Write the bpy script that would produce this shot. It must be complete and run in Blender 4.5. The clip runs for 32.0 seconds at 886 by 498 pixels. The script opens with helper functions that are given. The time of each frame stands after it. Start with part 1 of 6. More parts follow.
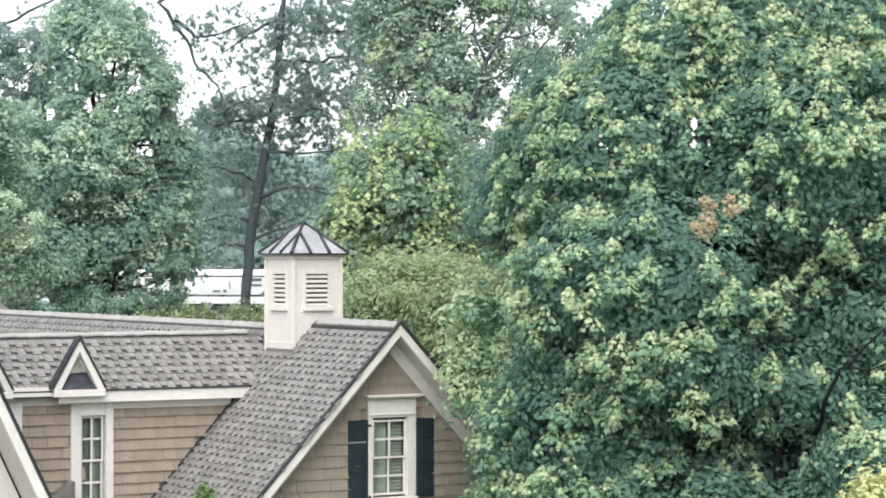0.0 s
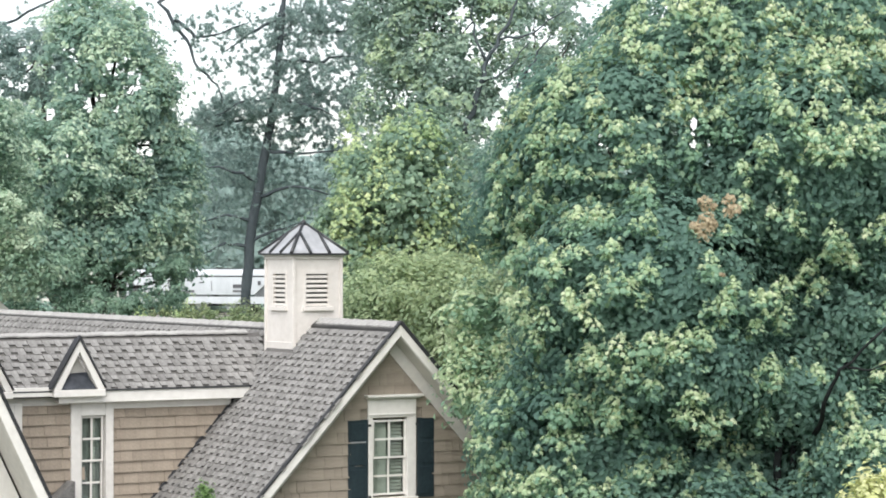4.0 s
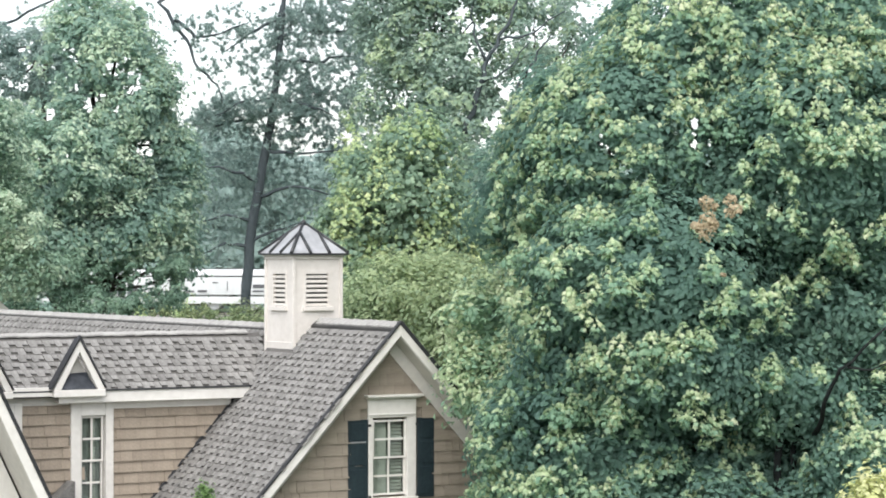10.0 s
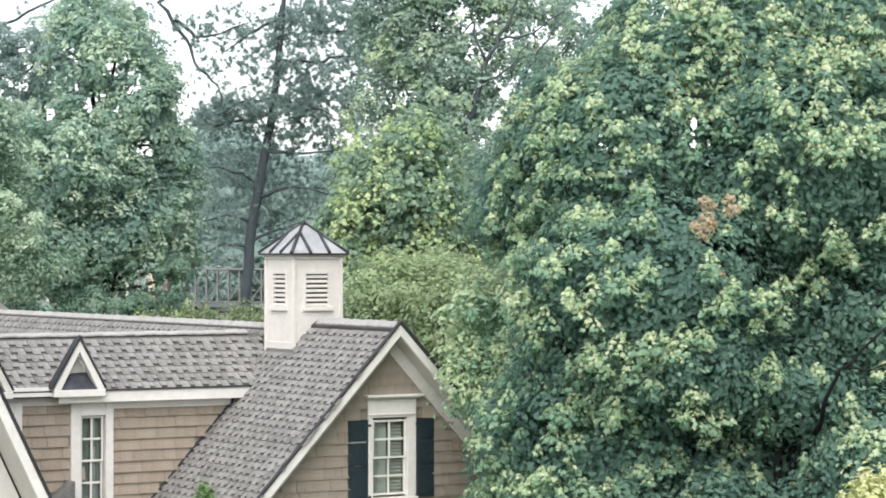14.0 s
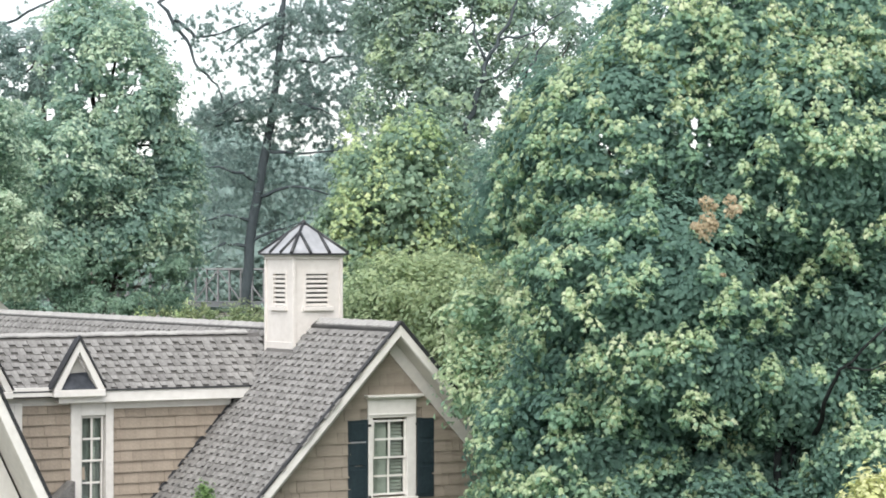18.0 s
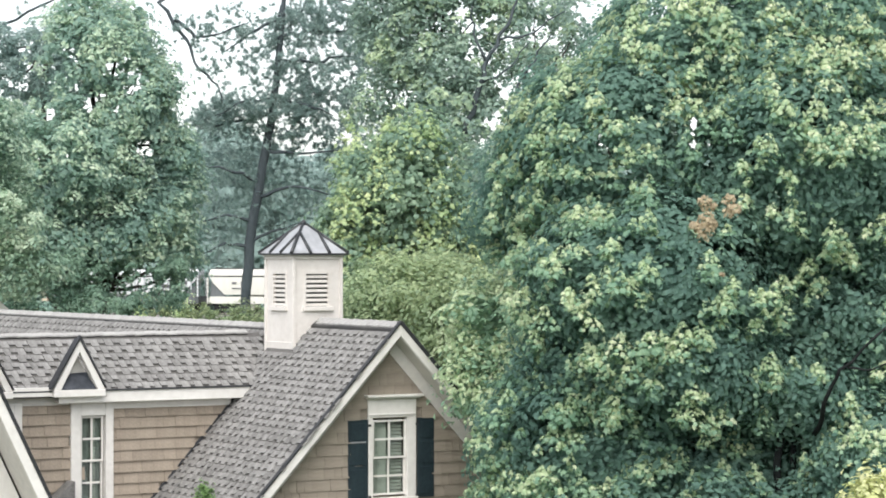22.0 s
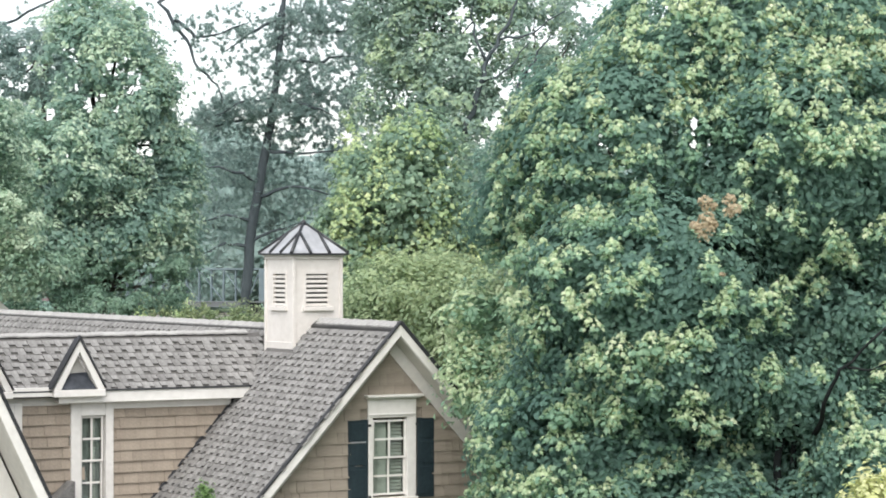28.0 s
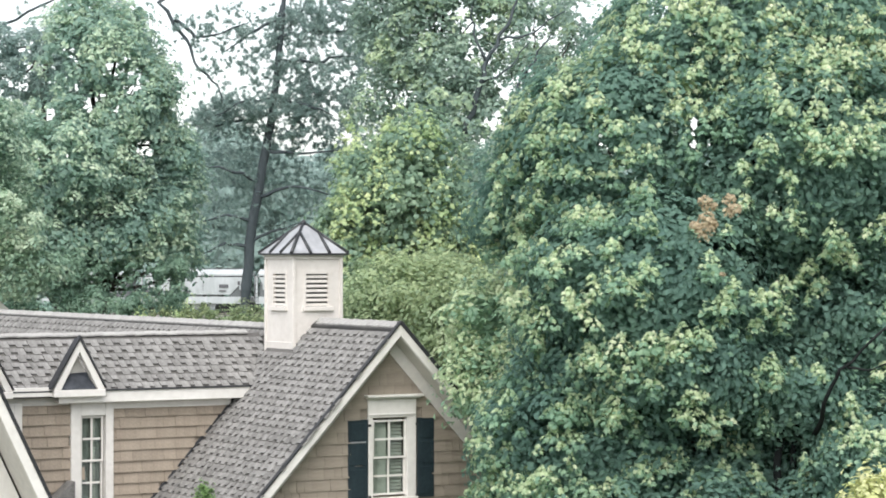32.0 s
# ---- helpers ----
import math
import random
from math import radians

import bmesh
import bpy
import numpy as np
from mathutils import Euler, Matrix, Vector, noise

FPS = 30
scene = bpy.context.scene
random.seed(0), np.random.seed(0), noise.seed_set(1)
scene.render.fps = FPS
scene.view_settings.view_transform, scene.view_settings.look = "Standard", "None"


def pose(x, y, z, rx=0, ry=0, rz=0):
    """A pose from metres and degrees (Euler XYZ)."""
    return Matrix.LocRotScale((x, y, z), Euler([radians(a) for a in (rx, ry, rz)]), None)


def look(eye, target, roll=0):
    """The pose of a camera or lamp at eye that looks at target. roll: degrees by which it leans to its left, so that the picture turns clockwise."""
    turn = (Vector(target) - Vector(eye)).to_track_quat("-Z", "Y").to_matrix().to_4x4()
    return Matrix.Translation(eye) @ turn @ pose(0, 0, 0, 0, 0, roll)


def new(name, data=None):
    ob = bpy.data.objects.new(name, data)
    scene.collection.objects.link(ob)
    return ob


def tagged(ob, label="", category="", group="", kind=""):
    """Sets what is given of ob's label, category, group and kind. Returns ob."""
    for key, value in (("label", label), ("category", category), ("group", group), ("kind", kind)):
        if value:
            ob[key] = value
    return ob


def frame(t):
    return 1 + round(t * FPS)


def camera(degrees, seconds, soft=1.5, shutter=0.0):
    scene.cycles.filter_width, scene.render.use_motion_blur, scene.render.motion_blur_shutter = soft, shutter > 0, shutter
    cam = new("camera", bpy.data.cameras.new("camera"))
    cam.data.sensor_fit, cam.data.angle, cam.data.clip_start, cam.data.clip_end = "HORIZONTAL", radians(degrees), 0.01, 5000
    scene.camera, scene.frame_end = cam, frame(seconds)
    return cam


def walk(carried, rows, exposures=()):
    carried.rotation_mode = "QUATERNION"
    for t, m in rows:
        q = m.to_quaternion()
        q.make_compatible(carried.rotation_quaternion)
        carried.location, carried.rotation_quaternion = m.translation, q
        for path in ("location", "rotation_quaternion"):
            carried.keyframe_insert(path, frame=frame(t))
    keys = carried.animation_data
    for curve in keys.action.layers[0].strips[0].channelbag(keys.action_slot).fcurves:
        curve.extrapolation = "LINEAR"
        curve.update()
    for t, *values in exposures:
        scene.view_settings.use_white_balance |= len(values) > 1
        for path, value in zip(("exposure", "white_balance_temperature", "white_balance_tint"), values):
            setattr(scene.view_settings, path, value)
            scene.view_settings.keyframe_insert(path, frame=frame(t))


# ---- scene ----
cam = camera(20.0, 32.0, soft=1.8)
VIEW = look((0, 0, 10.5), (0, 100, 10.815))
walk(cam, [(0.0, VIEW), (32.0, VIEW)])

# ---- daylight: a bright overcast sky with a soft, high sun ----
SUN_UP, SUN_TURN = radians(54), radians(190)
world = bpy.data.worlds.new("overcast_sky")
world.use_nodes = True
scene.world = world
wn = world.node_tree.nodes
sky = wn.new("ShaderNodeTexSky")
sky.sky_type, sky.sun_disc = "NISHITA", False
sky.sun_elevation, sky.sun_rotation = SUN_UP, SUN_TURN
sky.air_density, sky.dust_density, sky.ozone_density = 1.0, 1.2, 1.0
grey = wn.new("ShaderNodeHueSaturation")
grey.inputs["Saturation"].default_value = 0.34
world.node_tree.links.new(sky.outputs[0], grey.inputs["Color"])
world.node_tree.links.new(grey.outputs[0], wn["Background"].inputs[0])
wn["Background"].inputs[1].default_value = 0.15
sun = new("sun", bpy.data.lights.new("sun", "SUN"))
sun.data.energy, sun.data.angle, sun.data.color = 2.2, radians(75), (1.0, 0.97, 0.92)
sun.matrix_world = look((0, 0, 60), Vector((0, 0, 60)) - Vector((math.sin(SUN_TURN) * math.cos(SUN_UP), math.cos(SUN_TURN) * math.cos(SUN_UP), math.sin(SUN_UP))))
scene.view_settings.exposure = 0.95


# ---- materials ----
def nodes_of(name):
    m = bpy.data.materials.new(name)
    m.use_nodes = True
    t = m.node_tree
    return m, t, t.nodes["Principled BSDF"]


def surface(name, dark, light, rough=0.7, metal=0.0, grain=30.0, blotch=2.0, bump=0.25, spread=0.0, streak=(1, 1, 1), spec=0.4):
    """Two scales of variation between two colours, fine relief, and a shift from piece to piece."""
    m, t, p = nodes_of(name)
    n, l = t.nodes, t.links
    co = n.new("ShaderNodeTexCoord")
    mp = n.new("ShaderNodeMapping")
    mp.inputs["Scale"].default_value = streak
    l.new(co.outputs["Object"], mp.inputs["Vector"])
    fine, wide = n.new("ShaderNodeTexNoise"), n.new("ShaderNodeTexNoise")
    fine.inputs["Scale"].default_value, fine.inputs["Detail"].default_value = grain, 5
    wide.inputs["Scale"].default_value, wide.inputs["Detail"].default_value = blotch, 3
    l.new(mp.outputs[0], fine.inputs["Vector"])
    l.new(mp.outputs[0], wide.inputs["Vector"])
    add = n.new("ShaderNodeMath")
    add.operation = "ADD"
    l.new(fine.outputs[0], add.inputs[0])
    l.new(wide.outputs[0], add.inputs[1])
    last = add
    if spread:
        info, isl = n.new("ShaderNodeObjectInfo"), n.new("ShaderNodeNewGeometry")
        mix = n.new("ShaderNodeMath")
        mix.operation = "ADD"
        l.new(info.outputs["Random"], mix.inputs[0])
        l.new(isl.outputs["Random Per Island"], mix.inputs[1])
        wrap = n.new("ShaderNodeMath")
        wrap.operation = "FRACT"
        l.new(mix.outputs[0], wrap.inputs[0])
        sc = n.new("ShaderNodeMath")
        sc.operation = "MULTIPLY_ADD"
        sc.inputs[1].default_value = spread
        l.new(wrap.outputs[0], sc.inputs[0])
        l.new(add.outputs[0], sc.inputs[2])
        last = sc
    rg = n.new("ShaderNodeMapRange")
    rg.inputs["From Min"].default_value = 0.7
    rg.inputs["From Max"].default_value = 1.3 + spread
    l.new(last.outputs[0], rg.inputs["Value"])
    cm = n.new("ShaderNodeMix")
    cm.data_type = "RGBA"
    cm.inputs[6].default_value, cm.inputs[7].default_value = (*dark, 1), (*light, 1)
    l.new(rg.outputs[0], cm.inputs[0])
    l.new(cm.outputs[2], p.inputs["Base Color"])
    p.inputs["Roughness"].default_value, p.inputs["Metallic"].default_value = rough, metal
    p.inputs["Specular IOR Level"].default_value = spec
    if bump:
        b = n.new("ShaderNodeBump")
        b.inputs["Strength"].default_value, b.inputs["Distance"].default_value = bump, 0.01
        l.new(fine.outputs[0], b.inputs["Height"])
        l.new(b.outputs[0], p.inputs["Normal"])
    return m


def leafage(name, dark, mid, light, through_light=0.46, rough=0.5):
    """Leaves: colour from leaf to leaf and from bough to bough, part of the light passing through."""
    m, t, p = nodes_of(name)
    n, l = t.nodes, t.links
    isl, co = n.new("ShaderNodeNewGeometry"), n.new("ShaderNodeTexCoord")
    wide = n.new("ShaderNodeTexNoise")
    wide.inputs["Scale"].default_value, wide.inputs["Detail"].default_value = 0.55, 3
    l.new(co.outputs["Object"], wide.inputs["Vector"])
    sc = n.new("ShaderNodeMath")
    sc.operation = "MULTIPLY_ADD"
    sc.inputs[1].default_value = 0.55
    l.new(isl.outputs["Random Per Island"], sc.inputs[0])
    sh = n.new("ShaderNodeMath")
    sh.operation = "MULTIPLY_ADD"
    sh.inputs[1].default_value, sh.inputs[2].default_value = 1.5, -0.5
    l.new(wide.outputs[0], sh.inputs[0])
    l.new(sh.outputs[0], sc.inputs[2])
    ramp = n.new("ShaderNodeValToRGB")
    e = ramp.color_ramp.elements
    e[0].position, e[0].color = 0.1, (*dark, 1)
    e[1].position, e[1].color = 0.95, (*light, 1)
    k = e.new(0.5)
    k.color = (*mid, 1)
    l.new(sc.outputs[0], ramp.inputs[0])
    l.new(ramp.outputs[0], p.inputs["Base Color"])
    p.inputs["Roughness"].default_value = rough
    p.inputs["Specular IOR Level"].default_value = 0.35
    tr, mx = n.new("ShaderNodeBsdfTranslucent"), n.new("ShaderNodeMixShader")
    l.new(ramp.outputs[0], tr.inputs[0])
    mx.inputs[0].default_value = through_light
    l.new(p.outputs[0], mx.inputs[1])
    l.new(tr.outputs[0], mx.inputs[2])
    l.new(mx.outputs[0], n["Material Output"].inputs[0])
    return m


M = {}
M["trim"] = surface("white_trim_paint", (0.62, 0.592, 0.556), (0.73, 0.705, 0.668), 0.55, grain=8, blotch=1.2, bump=0.08)
M["cupola"] = surface("cream_white_paint", (0.6, 0.56, 0.52), (0.69, 0.65, 0.61), 0.5, grain=10, blotch=1.5, bump=0.06)
M["soffit"] = surface("grey_soffit_paint", (0.5, 0.48, 0.45), (0.6, 0.57, 0.53), 0.65, grain=8, blotch=1.0, bump=0.08)
M["shake"] = surface("tan_cedar_shingle", (0.212, 0.175, 0.139), (0.338, 0.281, 0.222), 0.8, grain=26, blotch=3, bump=0.4, spread=0.35, streak=(1, 1, 0.15))
M["clap"] = surface("tan_painted_siding", (0.207, 0.175, 0.142), (0.302, 0.257, 0.209), 0.75, grain=24, blotch=2.5, bump=0.25, spread=0.25, streak=(0.15, 1, 1))
M["shingle"] = surface("grey_roof_shingle", (0.108, 0.104, 0.099), (0.283, 0.276, 0.265), 0.9, grain=40, blotch=9, bump=0.6, spread=0.5, spec=0.2)
# ridge caps are paler: the skylight on them is put in the colour
M["cap"] = surface("skylit_ridge_shingle", (0.25, 0.244, 0.235), (0.42, 0.41, 0.395), 0.9, grain=40, blotch=5, bump=0.5, spread=0.3, spec=0.2)
# felt colour; through the tab notches it also draws the shadow gaps
M["deck"] = surface("felt_and_gap_shade", (0.085, 0.08, 0.076), (0.135, 0.128, 0.121), 0.95, grain=30, bump=0.3)
# near-black of the shadow line drawn under the ridge caps
M["vent"] = surface("ridge_shadow_dark", (0.03, 0.03, 0.03), (0.06, 0.058, 0.056), 0.9, grain=40, bump=0.3)
M["edge"] = surface("black_roof_edge", (0.015, 0.016, 0.018), (0.035, 0.036, 0.04), 0.6, grain=20, bump=0.1)
M["seam"] = surface("grey_standing_seam_metal", (0.31, 0.315, 0.325), (0.5, 0.505, 0.515), 0.32, 0.35, grain=6, blotch=2.5, bump=0.04, streak=(1, 1, 0.4))
M["rib"] = surface("dark_seam_rib", (0.03, 0.033, 0.036), (0.06, 0.062, 0.066), 0.45, 0.4, grain=10, bump=0.05)
M["shutter"] = surface("dark_blue_green_shutter_paint", (0.012, 0.022, 0.028), (0.025, 0.04, 0.048), 0.45, grain=14, blotch=2, bump=0.1)
# dark colour that stands for the unlit inside of rooms and cupola
M["inner"] = surface("unlit_inside_dark", (0.075, 0.078, 0.072), (0.12, 0.122, 0.112), 0.9, bump=0)
M["blind"] = surface("dim_window_blind", (0.27, 0.285, 0.26), (0.36, 0.375, 0.345), 0.7, bump=0)
M["curtain"] = surface("green_grey_curtain", (0.27, 0.29, 0.26), (0.38, 0.4, 0.36), 0.8, bump=0)
M["drape"] = surface("dim_green_drape", (0.12, 0.133, 0.13), (0.185, 0.2, 0.192), 0.8, bump=0)
M["slate"] = surface("blue_black_slate", (0.02, 0.024, 0.032), (0.06, 0.066, 0.08), 0.5, grain=14, blotch=4, bump=0.4)
glass, gt, gp = nodes_of("window_glass")
gp.inputs["Base Color"].default_value = (0.85, 0.92, 0.88, 1)
gp.inputs["Roughness"].default_value, gp.inputs["Transmission Weight"].default_value, gp.inputs["IOR"].default_value = 0.02, 1.0, 1.45
M["glass"] = glass
M["bark"] = surface("grey_brown_bark", (0.025, 0.022, 0.02), (0.085, 0.075, 0.068), 0.9, grain=16, blotch=3, bump=0.8, streak=(1, 1, 0.25))
M["pine_bark"] = surface("dark_pine_bark", (0.034, 0.045, 0.051), (0.07, 0.085, 0.092), 0.9, grain=10, blotch=2, bump=0.9, streak=(1, 1, 0.3))
# near-black colour gives these limbs the shade inside the crown
M["crown_shade_bark"] = surface("near_black_bark", (0.008, 0.01, 0.01), (0.022, 0.024, 0.024), 0.95, grain=16, blotch=3, bump=0.6, spec=0.1)
# inner maple leaves, darkened: the crown's shade is in their colour
M["maple"] = leafage("shaded_maple_leaf", (0.138, 0.248, 0.21), (0.168, 0.288, 0.235), (0.213, 0.343, 0.268), 0.6, 0.7)
# outer leaves of the same tree, in a lit colour
M["maple_lit"] = leafage("lit_maple_leaf", (0.18, 0.32, 0.225), (0.255, 0.405, 0.275), (0.37, 0.515, 0.34), 0.5, 0.46)
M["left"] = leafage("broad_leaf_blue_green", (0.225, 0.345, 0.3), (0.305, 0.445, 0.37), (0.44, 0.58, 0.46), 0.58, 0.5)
M["olive"] = leafage("small_leaf_olive", (0.213, 0.291, 0.178), (0.314, 0.409, 0.236), (0.482, 0.56, 0.322))
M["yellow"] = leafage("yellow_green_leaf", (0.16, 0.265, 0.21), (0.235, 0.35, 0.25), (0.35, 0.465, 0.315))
M["tall"] = leafage("tall_tree_leaf", (0.225, 0.315, 0.28), (0.285, 0.395, 0.33), (0.4, 0.51, 0.4), 0.48)
M["needle"] = leafage("pine_needle", (0.25, 0.345, 0.33), (0.31, 0.415, 0.385), (0.4, 0.505, 0.455), 0.5)
# distance haze is mixed into this pale leaf colour
M["wood"] = leafage("hazed_wood_leaf", (0.42, 0.535, 0.51), (0.455, 0.57, 0.54), (0.49, 0.6, 0.56), 0.7)
M["scrub"] = leafage("scrub_leaf", (0.13, 0.19, 0.11), (0.23, 0.29, 0.155), (0.37, 0.42, 0.22))
M["dead"] = leafage("rust_dead_leaf", (0.25, 0.198, 0.13), (0.375, 0.305, 0.2), (0.51, 0.425, 0.285), 0.35)
M["lime"] = leafage("pale_lime_leaf", (0.4, 0.46, 0.19), (0.57, 0.6, 0.29), (0.77, 0.76, 0.49), 0.4)
# highlights on the maple's shoot tops, put into the leaf colour
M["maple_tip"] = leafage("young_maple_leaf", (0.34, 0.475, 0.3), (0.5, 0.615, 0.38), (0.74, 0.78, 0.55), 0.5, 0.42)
# paler copies for the other trees, carrying their highlights as colour
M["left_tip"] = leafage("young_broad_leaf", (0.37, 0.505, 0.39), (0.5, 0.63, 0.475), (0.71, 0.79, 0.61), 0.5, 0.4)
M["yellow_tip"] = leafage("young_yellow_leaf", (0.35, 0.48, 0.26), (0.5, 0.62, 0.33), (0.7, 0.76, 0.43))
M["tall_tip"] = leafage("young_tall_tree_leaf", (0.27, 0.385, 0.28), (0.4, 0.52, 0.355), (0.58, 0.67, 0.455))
# darker leaf colour carries the shade under the big tree
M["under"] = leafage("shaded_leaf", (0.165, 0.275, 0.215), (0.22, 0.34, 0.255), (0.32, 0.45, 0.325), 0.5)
M["conifer"] = leafage("bright_conifer_scale", (0.085, 0.165, 0.06), (0.145, 0.25, 0.09), (0.25, 0.36, 0.135), 0.4)
M["ground"] = surface("grassy_ground", (0.03, 0.05, 0.018), (0.08, 0.1, 0.04), 0.95, grain=3, blotch=0.15, bump=0.6)
M["ballast"] = surface("grey_ballast", (0.09, 0.085, 0.08), (0.24, 0.23, 0.215), 0.95, grain=9, blotch=1, bump=1.0)
M["steel"] = surface("worn_rail_steel", (0.12, 0.1, 0.09), (0.28, 0.26, 0.24), 0.4, 0.8, grain=6, bump=0.1)


# ---- mesh helpers ----
def part(name, bm, material, parent=None, label=""):
    me = bpy.data.meshes.new(name)
    bm.normal_update()
    bm.to_mesh(me)
    bm.free()
    me.materials.append(material)
    ob = new(name, me)
    ob.parent = parent
    return tagged(ob, label)


def box(bm, x0, x1, y0, y1, z0, z1):
    v = [bm.verts.new((x, y, z)) for x in (x0, x1) for y in (y0, y1) for z in (z0, z1)]
    for q in ((0, 1, 3, 2), (4, 6, 7, 5), (0, 4, 5, 1), (2, 3, 7, 6), (0, 2, 6, 4), (1, 5, 7, 3)):
        bm.faces.new([v[i] for i in q])
    return v


def prism(bm, points, push):
    """A solid: a flat outline pushed along a vector."""
    p = Vector(push)
    a = [bm.verts.new(q) for q in points]
    b = [bm.verts.new(Vector(q) + p) for q in points]
    bm.faces.new(a)
    bm.faces.new(b[::-1])
    for i in range(len(a)):
        j = (i + 1) % len(a)
        bm.faces.new((a[j], a[i], b[i], b[j]))
    return a + b


def fixed(bm):
    bmesh.ops.recalc_face_normals(bm, faces=bm.faces)
    return bm


def bevelled(bm, w):
    fixed(bm)
    bmesh.ops.bevel(bm, geom=list(bm.edges), offset=w, segments=1, affect="EDGES", clamp_overlap=True)
    return bm


def blocks(*boxes, bevel=0.0):
    bm = bmesh.new()
    for b in boxes:
        box(bm, *b)
    return bevelled(bm, bevel) if bevel else fixed(bm)


def solid(points, push, bevel=0.0):
    bm = bmesh.new()
    prism(bm, points, push)
    return bevelled(bm, bevel) if bevel else fixed(bm)


def tube(bm, path, radii, sides=8):
    """A tapered round limb along a path of points."""
    rings = []
    for i, (p, r) in enumerate(zip(path, radii)):
        d = Vector(path[min(i + 1, len(path) - 1)]) - Vector(path[max(i - 1, 0)])
        q = d.to_track_quat("Z", "Y")
        rings.append([bm.verts.new(Vector(p) + q @ Vector((r * math.cos(2 * math.pi * k / sides), r * math.sin(2 * math.pi * k / sides), 0))) for k in range(sides)])
    for a, b in zip(rings, rings[1:]):
        for k in range(sides):
            bm.faces.new((a[k], a[(k + 1) % sides], b[(k + 1) % sides], b[k])).smooth = True
    bm.faces.new(rings[0][::-1])
    bm.faces.new(rings[-1])
    return bm


def limb(path, radii, sides=8, bends=3, wander=0.03, seed=0):
    """A tube whose straight stretches are broken into slightly crooked ones."""
    rnd = random.Random(seed)
    pts, rs = [], []
    for i in range(len(path) - 1):
        a, b = Vector(path[i]), Vector(path[i + 1])
        for k in range(bends):
            s = k / bends
            w = (b - a).length * wander * (1 if k else 0)
            pts.append(a.lerp(b, s) + Vector((rnd.uniform(-w, w), rnd.uniform(-w, w), rnd.uniform(-w, w))))
            rs.append(radii[i] * (1 - s) + radii[i + 1] * s)
    pts.append(Vector(path[-1]))
    rs.append(radii[-1])
    return tube(bmesh.new(), pts, rs, sides)


# ---- the ground: one sheet, rising towards the railway ----
def rise(y):
    s = min(max((y - 70) / 160, 0), 1)
    return 4.1 * s * s * (3 - 2 * s)


def ground():
    xs = [-3000, -900, -400, -250, -160, -100, -60, -30, 0, 30, 60, 100, 160, 250, 400, 900, 3000]
    ys = [-3000, -600, -100, -30, 0, 20, 40, 60, 80, 100, 120, 140, 160, 180, 200, 215, 230, 260, 300, 400, 700, 1500, 4500]
    bm = bmesh.new()
    grid = [[bm.verts.new((x, y, rise(y))) for x in xs] for y in ys]
    for j in range(len(ys) - 1):
        for i in range(len(xs) - 1):
            bm.faces.new((grid[j][i], grid[j][i + 1], grid[j + 1][i + 1], grid[j + 1][i])).smooth = True
    tagged(part("ground", bm, M["ground"]), "rough green ground rising towards the railway", "ground", kind="structure")


ground()


# ---- the house: tan shingled walls, grey roof, white trim ----
# Its own axes: x along the front gable, y back along the main ridge, z up.
PITCH = 1.06
RIDGE = 9.404
house = tagged(new("house"), "tan shingled house with grey shingle roof, white trim and a cupola", "house")
house.matrix_world = pose(-0.718, 42.0, 0, 0, 0, 31)


def board_between(p, q, down, y0, y1):
    """A raking board: from p to q in the (x, z) plane, so high straight down, from y0 to y1."""
    return solid([(p[0], y0, p[1]), (q[0], y0, q[1]), (q[0], y0, q[1] - down), (p[0], y0, p[1] - down)], (0, y1 - y0, 0), 0.006)


def slope(x):
    return RIDGE - PITCH * abs(x)


# main roof decks, front stretch and the slightly lower rear stretch
def main_roof():
    for side, name in ((-1, "roof_slope"), (1, "roof_slope")):
        for y0, y1, drop, x1 in ((0.0, 3.95, 0.0, 4.6), (3.95, 18.8, 0.13, 4.6)):
            e = side * x1
            part(name, solid([(0, y0, RIDGE - drop - 0.03), (e, y0, slope(e) - drop - 0.03), (e, y0, slope(e) - drop - 0.12), (0, y0, RIDGE - drop - 0.12)], (0, y1 - y0, 0)),
                 M["deck"], house, "dark felted roof deck under grey shingles")
    # ridge caps: short overlapping folded pieces
    cap = bmesh.new()
    prism(cap, [(-0.085, 0, -0.078), (0, 0, 0.012), (0.085, 0, -0.078), (0.085, 0, -0.1), (0, 0, -0.02), (-0.085, 0, -0.1)], (0, 0.225, 0.006))
    first = part("ridge_cap", fixed(cap), M["cap"], house)
    first.location = (0, 0, RIDGE + 0.006)
    cap = bmesh.new()
    prism(cap, [(-0.075, 0, -0.07), (0, 0, 0.012), (0.075, 0, -0.07), (0.075, 0, -0.09), (0, 0, -0.02), (-0.075, 0, -0.09)], (0, 0.225, 0.006))
    slim = part("ridge_cap", fixed(cap), M["cap"], house)
    slim.location = (0, 4.0, RIDGE - 0.11)
    for y0, y1, drop in ((0.2, 3.0, 0.0), (4.2, 18.8, 0.13)):
        for i in range(int((y1 - y0) / 0.2)):
            c = new("ridge_cap", slim.data if drop else first.data)
            c.parent = house
            c.location = (0, y0 + 0.2 * i, RIDGE - drop + 0.004 + 0.01 * ((i * 0.618) % 1))
    # a dark strip is added for the shadow line under the caps
    for y0, y1, drop, w in ((0.02, 2.94, 0.0, 0.12), (4.05, 18.8, 0.13, 0.1)):
        for sd in (-1, 1):
            z = RIDGE - drop
            part("ridge_shadow_strip", solid([(sd * 0.012, y0, z - 0.03), (sd * w, y0, z - PITCH * w + 0.012), (sd * w, y0, z - PITCH * w - 0.05), (sd * 0.012, y0, z - 0.08)], (0, y1 - y0, 0)), M["vent"], house, "dark strip standing for the shadow under the ridge caps")


main_roof()

